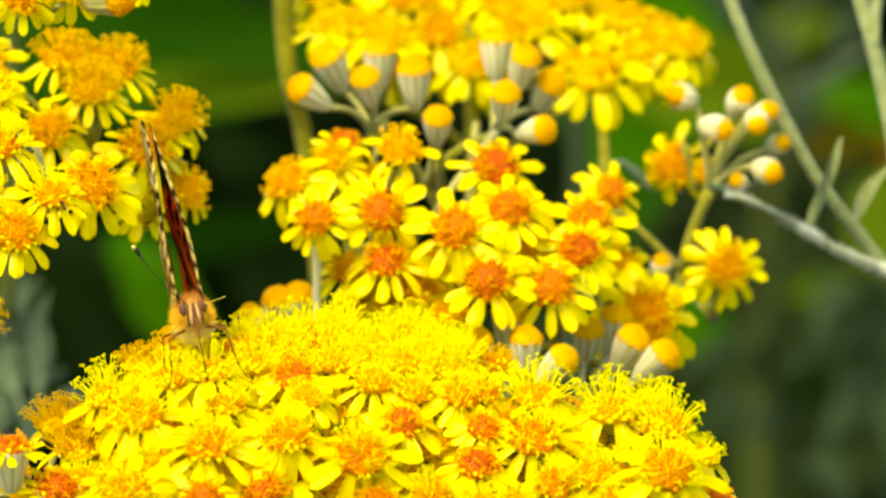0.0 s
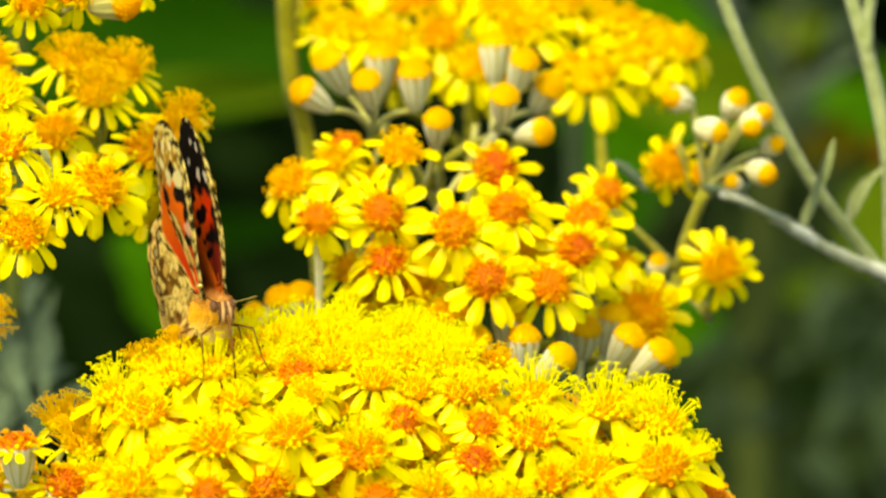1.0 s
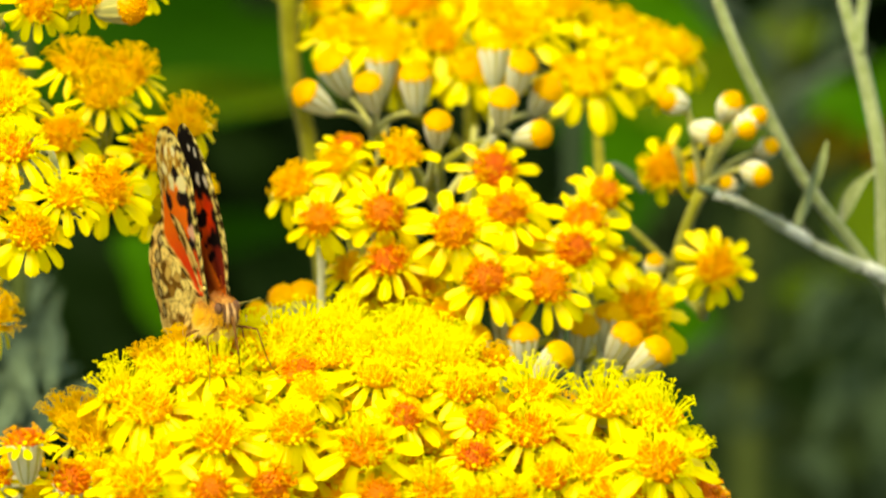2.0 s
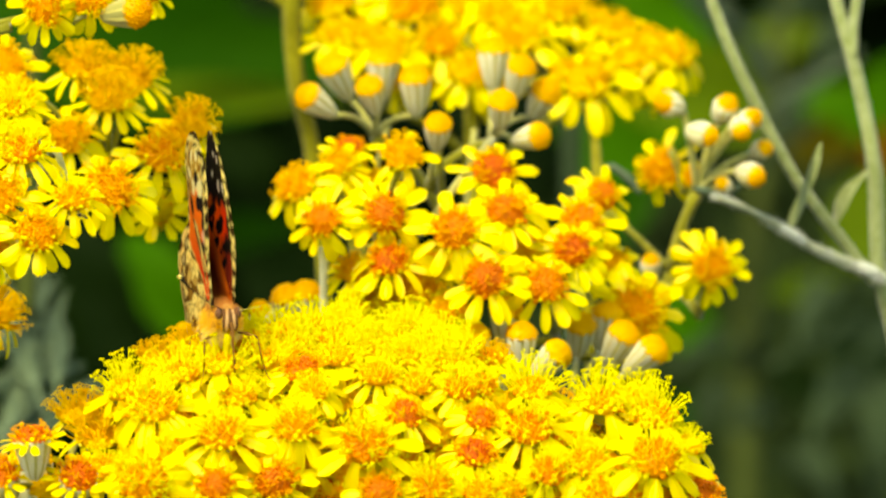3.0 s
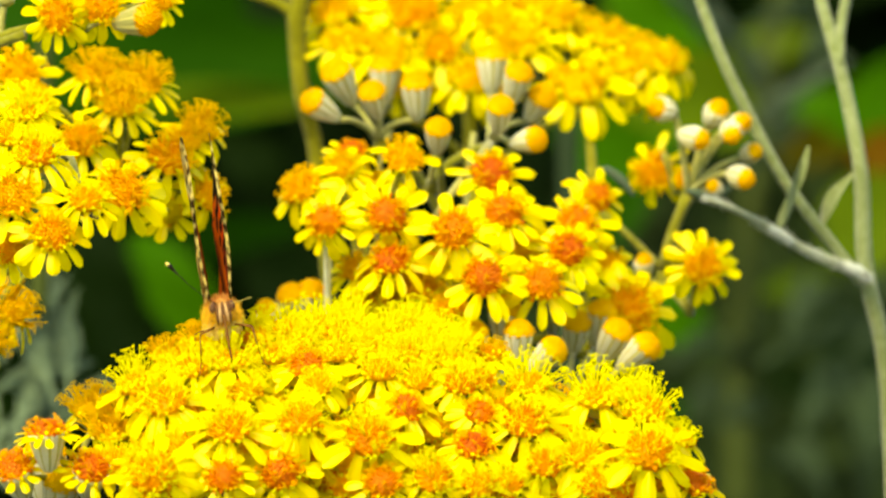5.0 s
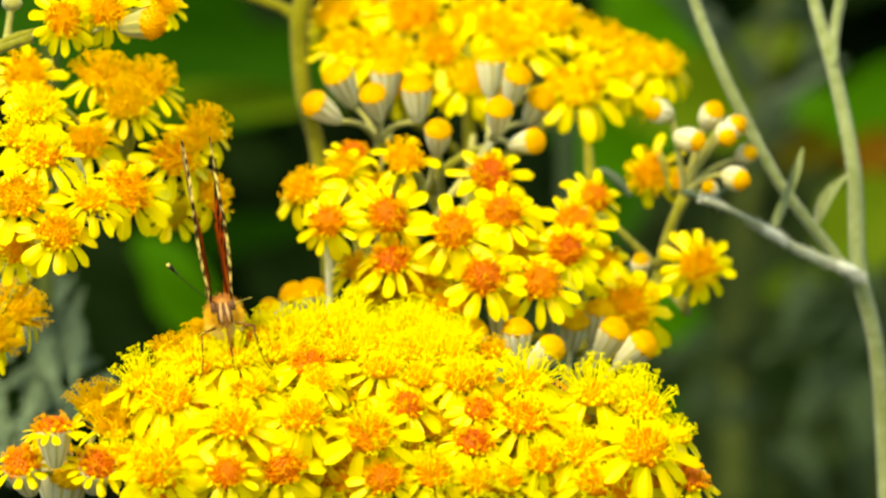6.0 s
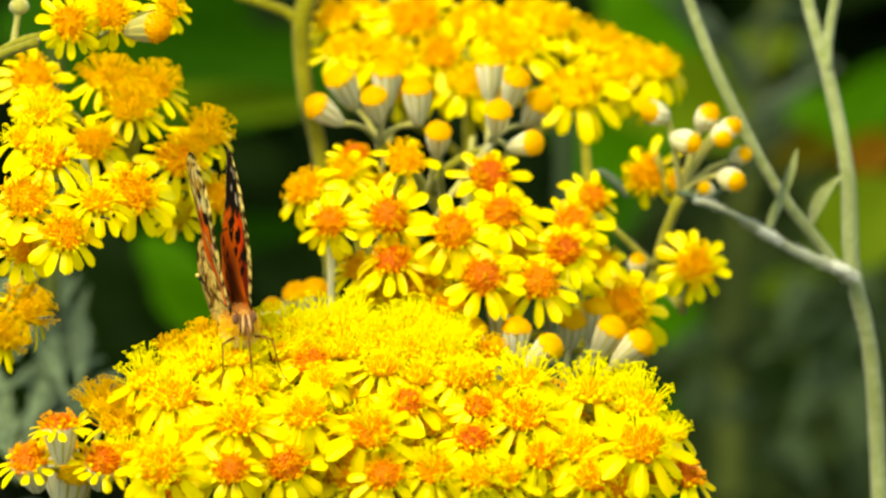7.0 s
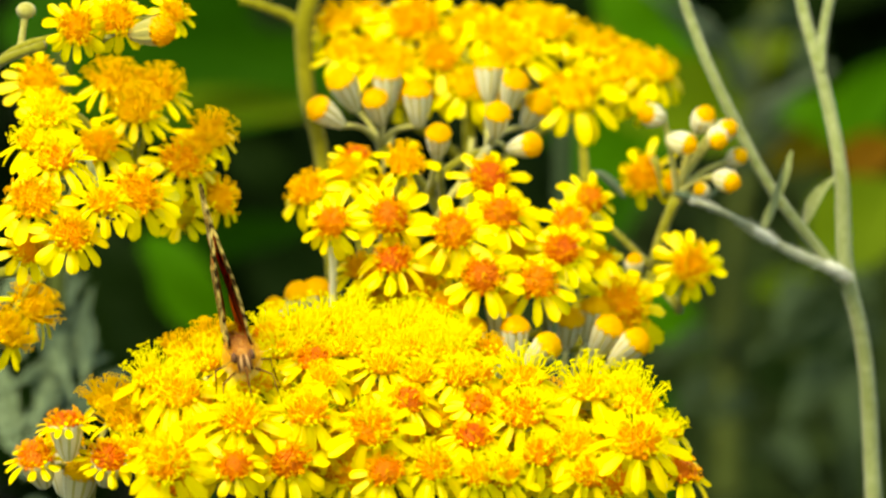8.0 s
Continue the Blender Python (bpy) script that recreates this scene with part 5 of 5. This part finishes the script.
def wing_mesh(name, outline, centre, under, over, side, ruffle):
    """A wing in the plane of x and z; side is 1 for the left one, whose upper face looks inwards to the other wing."""
    rim = catmull(outline, 9)
    rings, n = 34, len(rim)
    c = Vector(centre)
    verts, cols, faces = [], [], []
    for face, paint in ((1, under), (-1, over)):
        for i in range(rings + 1):
            t = i / rings
            for p in rim:
                q = c.lerp(p, max(t, 0.002))
                u, v = q.x, q.y
                out = 0.35 + 0.012 * max(v, 0) + 0.3 * min(1, max(0, (5 - v) / 10)) ** 1.5 * min(1, max(0, -u / 5)) + ruffle * math.sin(0.30 * u + 0.16 * v) * min(1, math.hypot(u, v) / 9) + 0.12 * math.sin(1.1 * math.atan2(v, -u) * 7) * t
                verts.append((u * MM, side * (out + face * (0.09 + 0.30 * min(1, max(0, (u + 0.7 + 0.10 * max(0, v - 18)) / 2))) * (1.0 - 0.35 * t ** 6)) * MM, v * MM))
                cols.append((*paint(u, v, t), 1))
    half = (rings + 1) * n
    for f in range(2):
        for i in range(rings):
            for k in range(n):
                a, b = f * half + i * n + k, f * half + i * n + (k + 1) % n
                q = (a, b, b + n, a + n)
                faces.append(q if (f == 0) == (side > 0) else q[::-1])
    last = rings * n
    faces += [(last + k, last + (k + 1) % n, half + last + (k + 1) % n, half + last + k) for k in range(n)]
    me = bpy.data.meshes.new(name)
    me.from_pydata(verts, [], faces)
    me.materials.append(WING)
    layer = me.color_attributes.new("wing_colour", "FLOAT_COLOR", "POINT")
    layer.data.foreach_set("color", [x for c4 in cols for x in c4])
    me.polygons.foreach_set("use_smooth", [True] * len(faces))
    me.update()
    return me


def fur(s, centre, radii, count, length, slot=0, low=-0.6, rust=99, pale=-99):
    """Fine hairs over an ellipsoid: rust brown above the height rust, cream below the height pale."""
    r = random.Random(count)
    for _ in range(count):
        z, a = r.uniform(low, 1), r.uniform(0, 6.283)
        q = math.sqrt(1 - z * z)
        n = Vector((q * math.cos(a), q * math.sin(a), z))
        p = Vector([centre[k] + n[k] * radii[k] * 0.96 for k in range(3)])
        d = (n * 0.6 + Vector((r.uniform(-0.5, 0.2), r.uniform(-0.25, 0.25), r.uniform(-1.0, 0.1)))).normalized()
        side = d.cross(Vector((r.uniform(-1, 1), r.uniform(-1, 1), 0.3))).normalized() * 0.035
        l = length * r.uniform(0.5, 1.2)
        height = p.z + r.uniform(-0.8, 0.8)
        s.add([p - side, p + side, p + d * l * 0.6 + side * 0.6, p + d * l], [(0, 1, 2), (0, 2, 3)], 3 if height > rust else 4 if height < pale else slot)


butterfly = thing("butterfly", 0, 0, 0, "orange, black and brown butterfly feeding on yellow flowers", "butterfly")
wings = {}
for name, outline, centre, under, over, ruffle in (("forewing", FORE, (-5, 13), fore_under, fore_over, 0.35), ("hindwing", HIND, (-10, 3.5), hind_under, hind_over, 0.5)):
    for side in (1, -1):
        me = wing_mesh(name, outline, centre, under, over, side, ruffle)
        wings[name, side] = child(name, me, butterfly, None, "orange and black wing with white spots" if name == "forewing" else "hindwing marbled in tan and cream below")

s = Shape(BODY, FUR, FUR_DARK, FUR_RUST, FUR_PALE)
s.ball((-1.0, 0, -3.9), (4.4, 3.0, 3.7), 10, 16)
fur(s, (-1.0, 0, -3.9), (4.4, 3.0, 3.7), 8000, 1.5, 1, -1, rust=-1.6, pale=-4.8)
child("thorax", s.mesh("thorax"), butterfly, None, "tan furry thorax with a cream chest")
s = Shape(BODY, FUR)
s.tube([(-4, 0, -4), (-8, 0, -4.6), (-13, 0, -5.4), (-18, 0, -6.2), (-20.5, 0, -6.6)], [1.5, 1.4, 1.3, 0.9, 0.3], 14)
fur(s, (-11, 0, -5), (9, 1.3, 1.3), 500, 0.5, 1, -1)
child("abdomen", s.mesh("abdomen"), butterfly)
s = Shape(BODY, FUR, FUR_DARK, FUR_RUST, FUR_PALE)
s.ball((3.4, 0, -2.5), (1.8, 2.1, 2.3), 8, 14)
fur(s, (3.4, 0, -2.5), (1.8, 2.1, 2.3), 2400, 0.8, 1, -1, rust=-2.4, pale=-9)
head_part = child("head", s.mesh("head"), butterfly, None, "rust and tan furry head")
for q in (1, -1):
    s = Shape(PALP, FUR_DARK)
    s.tube([(4.6, q * 0.62, -5.2), (5.3, q * 0.66, -4.2), (5.5, q * 0.60, -2.6), (5.1, q * 0.45, -1.2)], [0.2, 0.34, 0.32, 0.12], 8)
    s.tube([(4.5, q * 1.15, -5.0), (5.2, q * 1.2, -3.9), (5.2, q * 1.1, -2.3), (4.9, q * 0.9, -1.0)], [0.12, 0.26, 0.26, 0.12], 6, 1)
    s.tube([(5.0, q * 0.15, -5.0), (5.6, q * 0.16, -3.6), (5.5, q * 0.14, -2.0), (5.1, q * 0.1, -1.0)], [0.12, 0.2, 0.2, 0.1], 6, 1)
    child("palp", s.mesh("palp"), head_part, None, "cream palp edged with dark brown stripes")
    s = Shape(EYE)
    s.ball((4.1, q * 1.65, -1.9), (0.95, 0.7, 1.05), 8, 12)
    child("eye", s.mesh("eye"), head_part, None, "dark rounded compound eye")
antennae = []
for base, tip in (((4.4, -0.7, -1.4), (8.9, -8.4, 9.4)), ((4.4, 0.7, -1.4), (5.9, 5.4, -0.9))):
    s = Shape(BLACK if tip[1] < 0 else CREAM, CREAM)
    b = Vector(tip) - Vector(base)
    path = [b * t + Vector((0, 0, (-1.0 if tip[1] < 0 else -0.2) * math.sin(math.pi * t))) for t in (0, 0.2, 0.4, 0.6, 0.8, 0.9)]
    s.tube(path, [0.10, 0.08, 0.07, 0.07, 0.09, 0.28] if tip[1] < 0 else [0.07, 0.05, 0.045, 0.04, 0.04, 0.04], 6)
    w = 1.0 if tip[1] < 0 else 0.14
    s.tube([path[-1], b * 0.95, b * 0.985], [0.28 * w, 0.44 * w, 0.40 * w], 8)
    s.tube([b * 0.985, b * 1.01, b * 1.03], [0.40 * w, 0.36 * w, 0.12 * w], 8, 1)
    antennae.append(child("antenna", s.mesh("antenna"), butterfly, Matrix.Translation(Vector(base) * MM), "thin dark antenna with a cream-tipped club"))
s = Shape(LIMB)
s.tube([(5.9, 0, -3.4), (6.2, 0, -5.8), (6.5, 0.1, -10.4), (6.4, 0.1, -15)], [0.24, 0.26, 0.22, 0.16], 8)
child("proboscis", s.mesh("proboscis"), butterfly, None, "dark thin proboscis lowered into a flower")
for q in (1, -1):
    for x, out, front in ((2.2, 5.6, 4.0), (-1.5, 6.2, -1.5)):
        s = Shape(LIMB)
        knee, ankle, toe = (x + front * 0.7, q * out * 0.85, -6.3), (x + front, q * out * 0.95, -11), (x + front * 1.4, q * out * 1.2, -14.5)
        s.tube([(x - 0.5, q * 1.4, -5.4), (x + front * 0.4, q * out * 0.6, -5.8), knee], [0.28, 0.24, 0.19], 7)
        s.tube([knee, ankle], [0.17, 0.14], 7)
        s.tube([ankle, (x + front * 1.15, q * out * 1.05, -13), toe], [0.13, 0.11, 0.09], 6)
        child("leg", s.mesh("leg"), butterfly, None, "thin brown jointed leg")

# ---- the small fly that crosses the picture ----
fly = thing("hoverfly", 0, 0, 0, "small grey-brown striped fly in flight", "fly")
fly.scale = (1.1, 1.1, 1.1)
s = Shape(FLYBODY, BLACK)
s.tube([(-3.4, 0, -0.3), (-2.6, 0, -0.2), (-1.2, 0, 0), (-0.2, 0, 0)], [0.2, 0.8, 1.0, 0.5], 12)
for x, w in ((-2.6, 0.84), (-1.7, 0.98)):
    s.tube([(x, 0, -0.15), (x + 0.3, 0, -0.12)], [w, w + 0.03], 12, 1)
child("abdomen", s.mesh("abdomen"), fly)
s = Shape(FLYBODY)
s.ball((0.8, 0, 0.1), (1.25, 1.0, 0.95), 8, 12)
child("thorax", s.mesh("thorax"), fly)
s = Shape(BLACK, EYE)
s.ball((2.3, 0, 0.1), (0.6, 0.75, 0.7), 6, 12)
s.ball((2.4, 0.5, 0.2), (0.5, 0.45, 0.55), 6, 10, 1)
s.ball((2.4, -0.5, 0.2), (0.5, 0.45, 0.55), 6, 10, 1)
child("head", s.mesh("head"), fly)
for q in (1, -1):
    s = Shape(FLYWING)
    blade(s, (0.6, q * 0.6, 0.7), (-2.6, q * 3.4, 1.3), 1.7, 0.03)
    child("wing", s.mesh("wing"), fly, None, "clear wing")

# ---- the tiny ant on a flower ----
ant = thing("ant", 0, 0, 0, "tiny dark brown ant walking on a yellow flower", "ant")
for name, x, w in (("abdomen", -0.7, 0.34), ("thorax", 0, 0.2), ("head", 0.55, 0.25)):
    s = Shape(BLACK)
    s.ball((x, 0, 0), (w * 1.3, w, w), 6, 10)
    child(name, s.mesh(name), ant)
for q in (1, -1):
    for x in (-0.2, 0, 0.2):
        s = Shape(BLACK)
        s.tube([(x, q * 0.1, 0), (x * 2, q * 0.45, 0.12), (x * 3, q * 0.7, -0.35)], [0.05, 0.04, 0.03], 5)
        child("leg", s.mesh("leg"), ant)

# ---- what moves ----
def motions():
    walk(butterfly, [
        (0, pose(-0.0420, 0.0062, 0.4409) @ pose(0, 0, 0, 0, 0, -84) @ pose(0, 0, 0, 9, -9, 0)),
        (0.5, pose(-0.0421, 0.0062, 0.4408) @ pose(0, 0, 0, 0, 0, -84) @ pose(0, 0, 0, 9, -9, 0)),
        (0.6, pose(-0.0419, 0.0062, 0.4408) @ pose(0, 0, 0, 0, 0, -83) @ pose(0, 0, 0, 7.5, -9, 0)),
        (0.7, pose(-0.0408, 0.0063, 0.4411) @ pose(0, 0, 0, 0, 0, -79) @ pose(0, 0, 0, 5, -9, 0)),
        (0.8, pose(-0.0397, 0.0063, 0.4412) @ pose(0, 0, 0, 0, 0, -72) @ pose(0, 0, 0, 4, -9, 0)),
        (0.9, pose(-0.0392, 0.0063, 0.4412) @ pose(0, 0, 0, 0, 0, -67) @ pose(0, 0, 0, 3, -9, 0)),
        (1, pose(-0.0388, 0.0063, 0.4411) @ pose(0, 0, 0, 0, 0, -66) @ pose(0, 0, 0, 2, -8, 0)),
        (1.5, pose(-0.0391, 0.0063, 0.4410) @ pose(0, 0, 0, 0, 0, -64) @ pose(0, 0, 0, 3, -8, 0)),
        (1.6, pose(-0.0390, 0.0062, 0.4409) @ pose(0, 0, 0, 0, 0, -64) @ pose(0, 0, 0, 3, -8, 0)),
        (2.8, pose(-0.0388, 0.0060, 0.4398) @ pose(0, 0, 0, 0, 0, -69) @ pose(0, 0, 0, 1, -8, 0)),
        (3, pose(-0.0386, 0.0060, 0.4395) @ pose(0, 0, 0, 0, 0, -74) @ pose(0, 0, 0, 0, -8, 0)),
        (3.5, pose(-0.0400, 0.0060, 0.4396) @ pose(0, 0, 0, 0, 0, -82) @ pose(0, 0, 0, 5, -9, 0)),
        (4, pose(-0.0401, 0.0060, 0.4397) @ pose(0, 0, 0, 0, 0, -84) @ pose(0, 0, 0, 5.5, -10, 0)),
        (4.5, pose(-0.0402, 0.0061, 0.4400) @ pose(0, 0, 0, 0, 0, -85) @ pose(0, 0, 0, 7, -11, 0)),
        (6, pose(-0.0409, 0.0060, 0.4398) @ pose(0, 0, 0, 0, 0, -87) @ pose(0, 0, 0, 9, -11, 0)),
        (6.5, pose(-0.0408, 0.0059, 0.4395) @ pose(0, 0, 0, 0, 0, -88) @ pose(0, 0, 0, 10, -11, 0)),
        (6.8, pose(-0.0395, 0.0049, 0.4393) @ pose(0, 0, 0, 0, 0, -82) @ pose(0, 0, 0, 6, -9, 0)),
        (7, pose(-0.0381, 0.0027, 0.4384) @ pose(0, 0, 0, 0, 0, -77) @ pose(0, 0, 0, 3, -8, 0)),
        (7.2, pose(-0.0371, -0.0002, 0.4395) @ pose(0, 0, 0, 0, 0, -83) @ pose(0, 0, 0, 4, 4, 0)),
        (7.4, pose(-0.0363, -0.0044, 0.4392) @ pose(0, 0, 0, 0, 0, -82) @ pose(0, 0, 0, 2, 20, 0)),
        (7.5, pose(-0.0372, -0.0078, 0.4373) @ pose(0, 0, 0, 0, 0, -76) @ pose(0, 0, 0, 5, 2, 0)),
        (7.6, pose(-0.0370, -0.0110, 0.4367) @ pose(0, 0, 0, 0, 0, -69) @ pose(0, 0, 0, 8, 0, 0)),
        (7.8, pose(-0.0376, -0.0123, 0.4356) @ pose(0, 0, 0, 0, 0, -76) @ pose(0, 0, 0, 10, 0, 0)),
        (8, pose(-0.0386, -0.0124, 0.4352) @ pose(0, 0, 0, 0, 0, -82) @ pose(0, 0, 0, 11, 9, 0)),
    ])
    right = [(0, 3), (0.5, 3), (0.6, 6), (0.7, 9), (0.8, 12), (0.9, 7), (1, 5), (1.5, 7), (1.6, 4), (2.8, 4), (3, 3), (3.5, 2), (4, 5), (4.5, 3), (6, 3), (6.5, 6), (6.8, 8), (7, 9), (7.2, 18), (7.4, 32), (7.5, 10), (7.6, 7), (7.8, 3), (8, 1)]
    for wing in ("forewing", "hindwing"):
        walk(wings[wing, -1], [(t, pose(0, -0.0016, 0, a - 2.7, -5 if wing == "forewing" else -6, -2)) for t, a in right])
    left = [(0, 3), (0.5, 3), (0.6, 0), (0.7, -4), (0.8, -6), (0.9, -3), (1, -1), (1.5, -5), (1.6, -1), (2.8, 0), (3, -1), (3.5, 0), (4, -4), (4.5, -5), (6, -5), (6.5, -8), (6.8, -6), (7, -3), (7.2, -10), (7.4, -15), (7.5, -4), (7.6, 0), (7.8, 3), (8, 4)]
    for wing in ("forewing", "hindwing"):
        walk(wings[wing, 1], [(t, pose(0, 0.0016, 0, a + 2.7, -5 if wing == "forewing" else -6, 2)) for t, a in left])
    feeler = antennae[0].matrix_basis.copy()
    walk(antennae[0], [(t, feeler @ pose(0, 0, 0, a, b, c)) for t, a, b, c in (
        (0, -4, 0, -8), (0.5, -4, 0, -8), (0.8, 0, 30, -5), (1, 0, 45, 0), (1.7, 0, 45, 0), (2.8, 0, 35, -15), (3.5, 14, 0, 16), (6.5, 12, 0, 16), (7, 12, 0, 10), (7.2, 0, 45, 0), (8, 0, 60, 0))])
    walk(ant, [
        (0, pose(-0.0624, -0.0020, 0.4576, 50, 60, 0)),
        (0.8, pose(-0.0622, -0.0021, 0.4570, 50, 75, 0)),
        (1.5, pose(-0.0623, -0.0023, 0.4562, 50, 40, 0)),
        (4, pose(-0.0626, -0.0022, 0.4563, 50, 20, 0)),
        (8, pose(-0.0628, -0.0022, 0.4563, 50, 15, 0)),
    ])
    walk(fly, [
        (0, pose(0.7790, -0.0743, 0.0045, 20, -28, 190)),
        (1.2, pose(0.1759, -0.0018, 0.3455, 20, -28, 190)),
        (1.3, pose(0.1170, 0.0057, 0.3804, 20, -28, 190)),
        (1.4, pose(0.0604, 0.0127, 0.4136, 20, -28, 190)),
        (1.5, pose(0.0069, 0.0190, 0.4431, 20, -28, 190)),
        (1.6, pose(-0.0362, 0.0248, 0.4704, 20, -28, 190)),
        (1.7, pose(-0.0825, 0.0308, 0.4985, 20, -28, 190)),
        (1.8, pose(-0.1257, 0.0363, 0.5245, 20, -28, 190)),
        (8, pose(-1.0617, 0.1468, 1.0446, 20, -28, 190)),
    ])

motions()
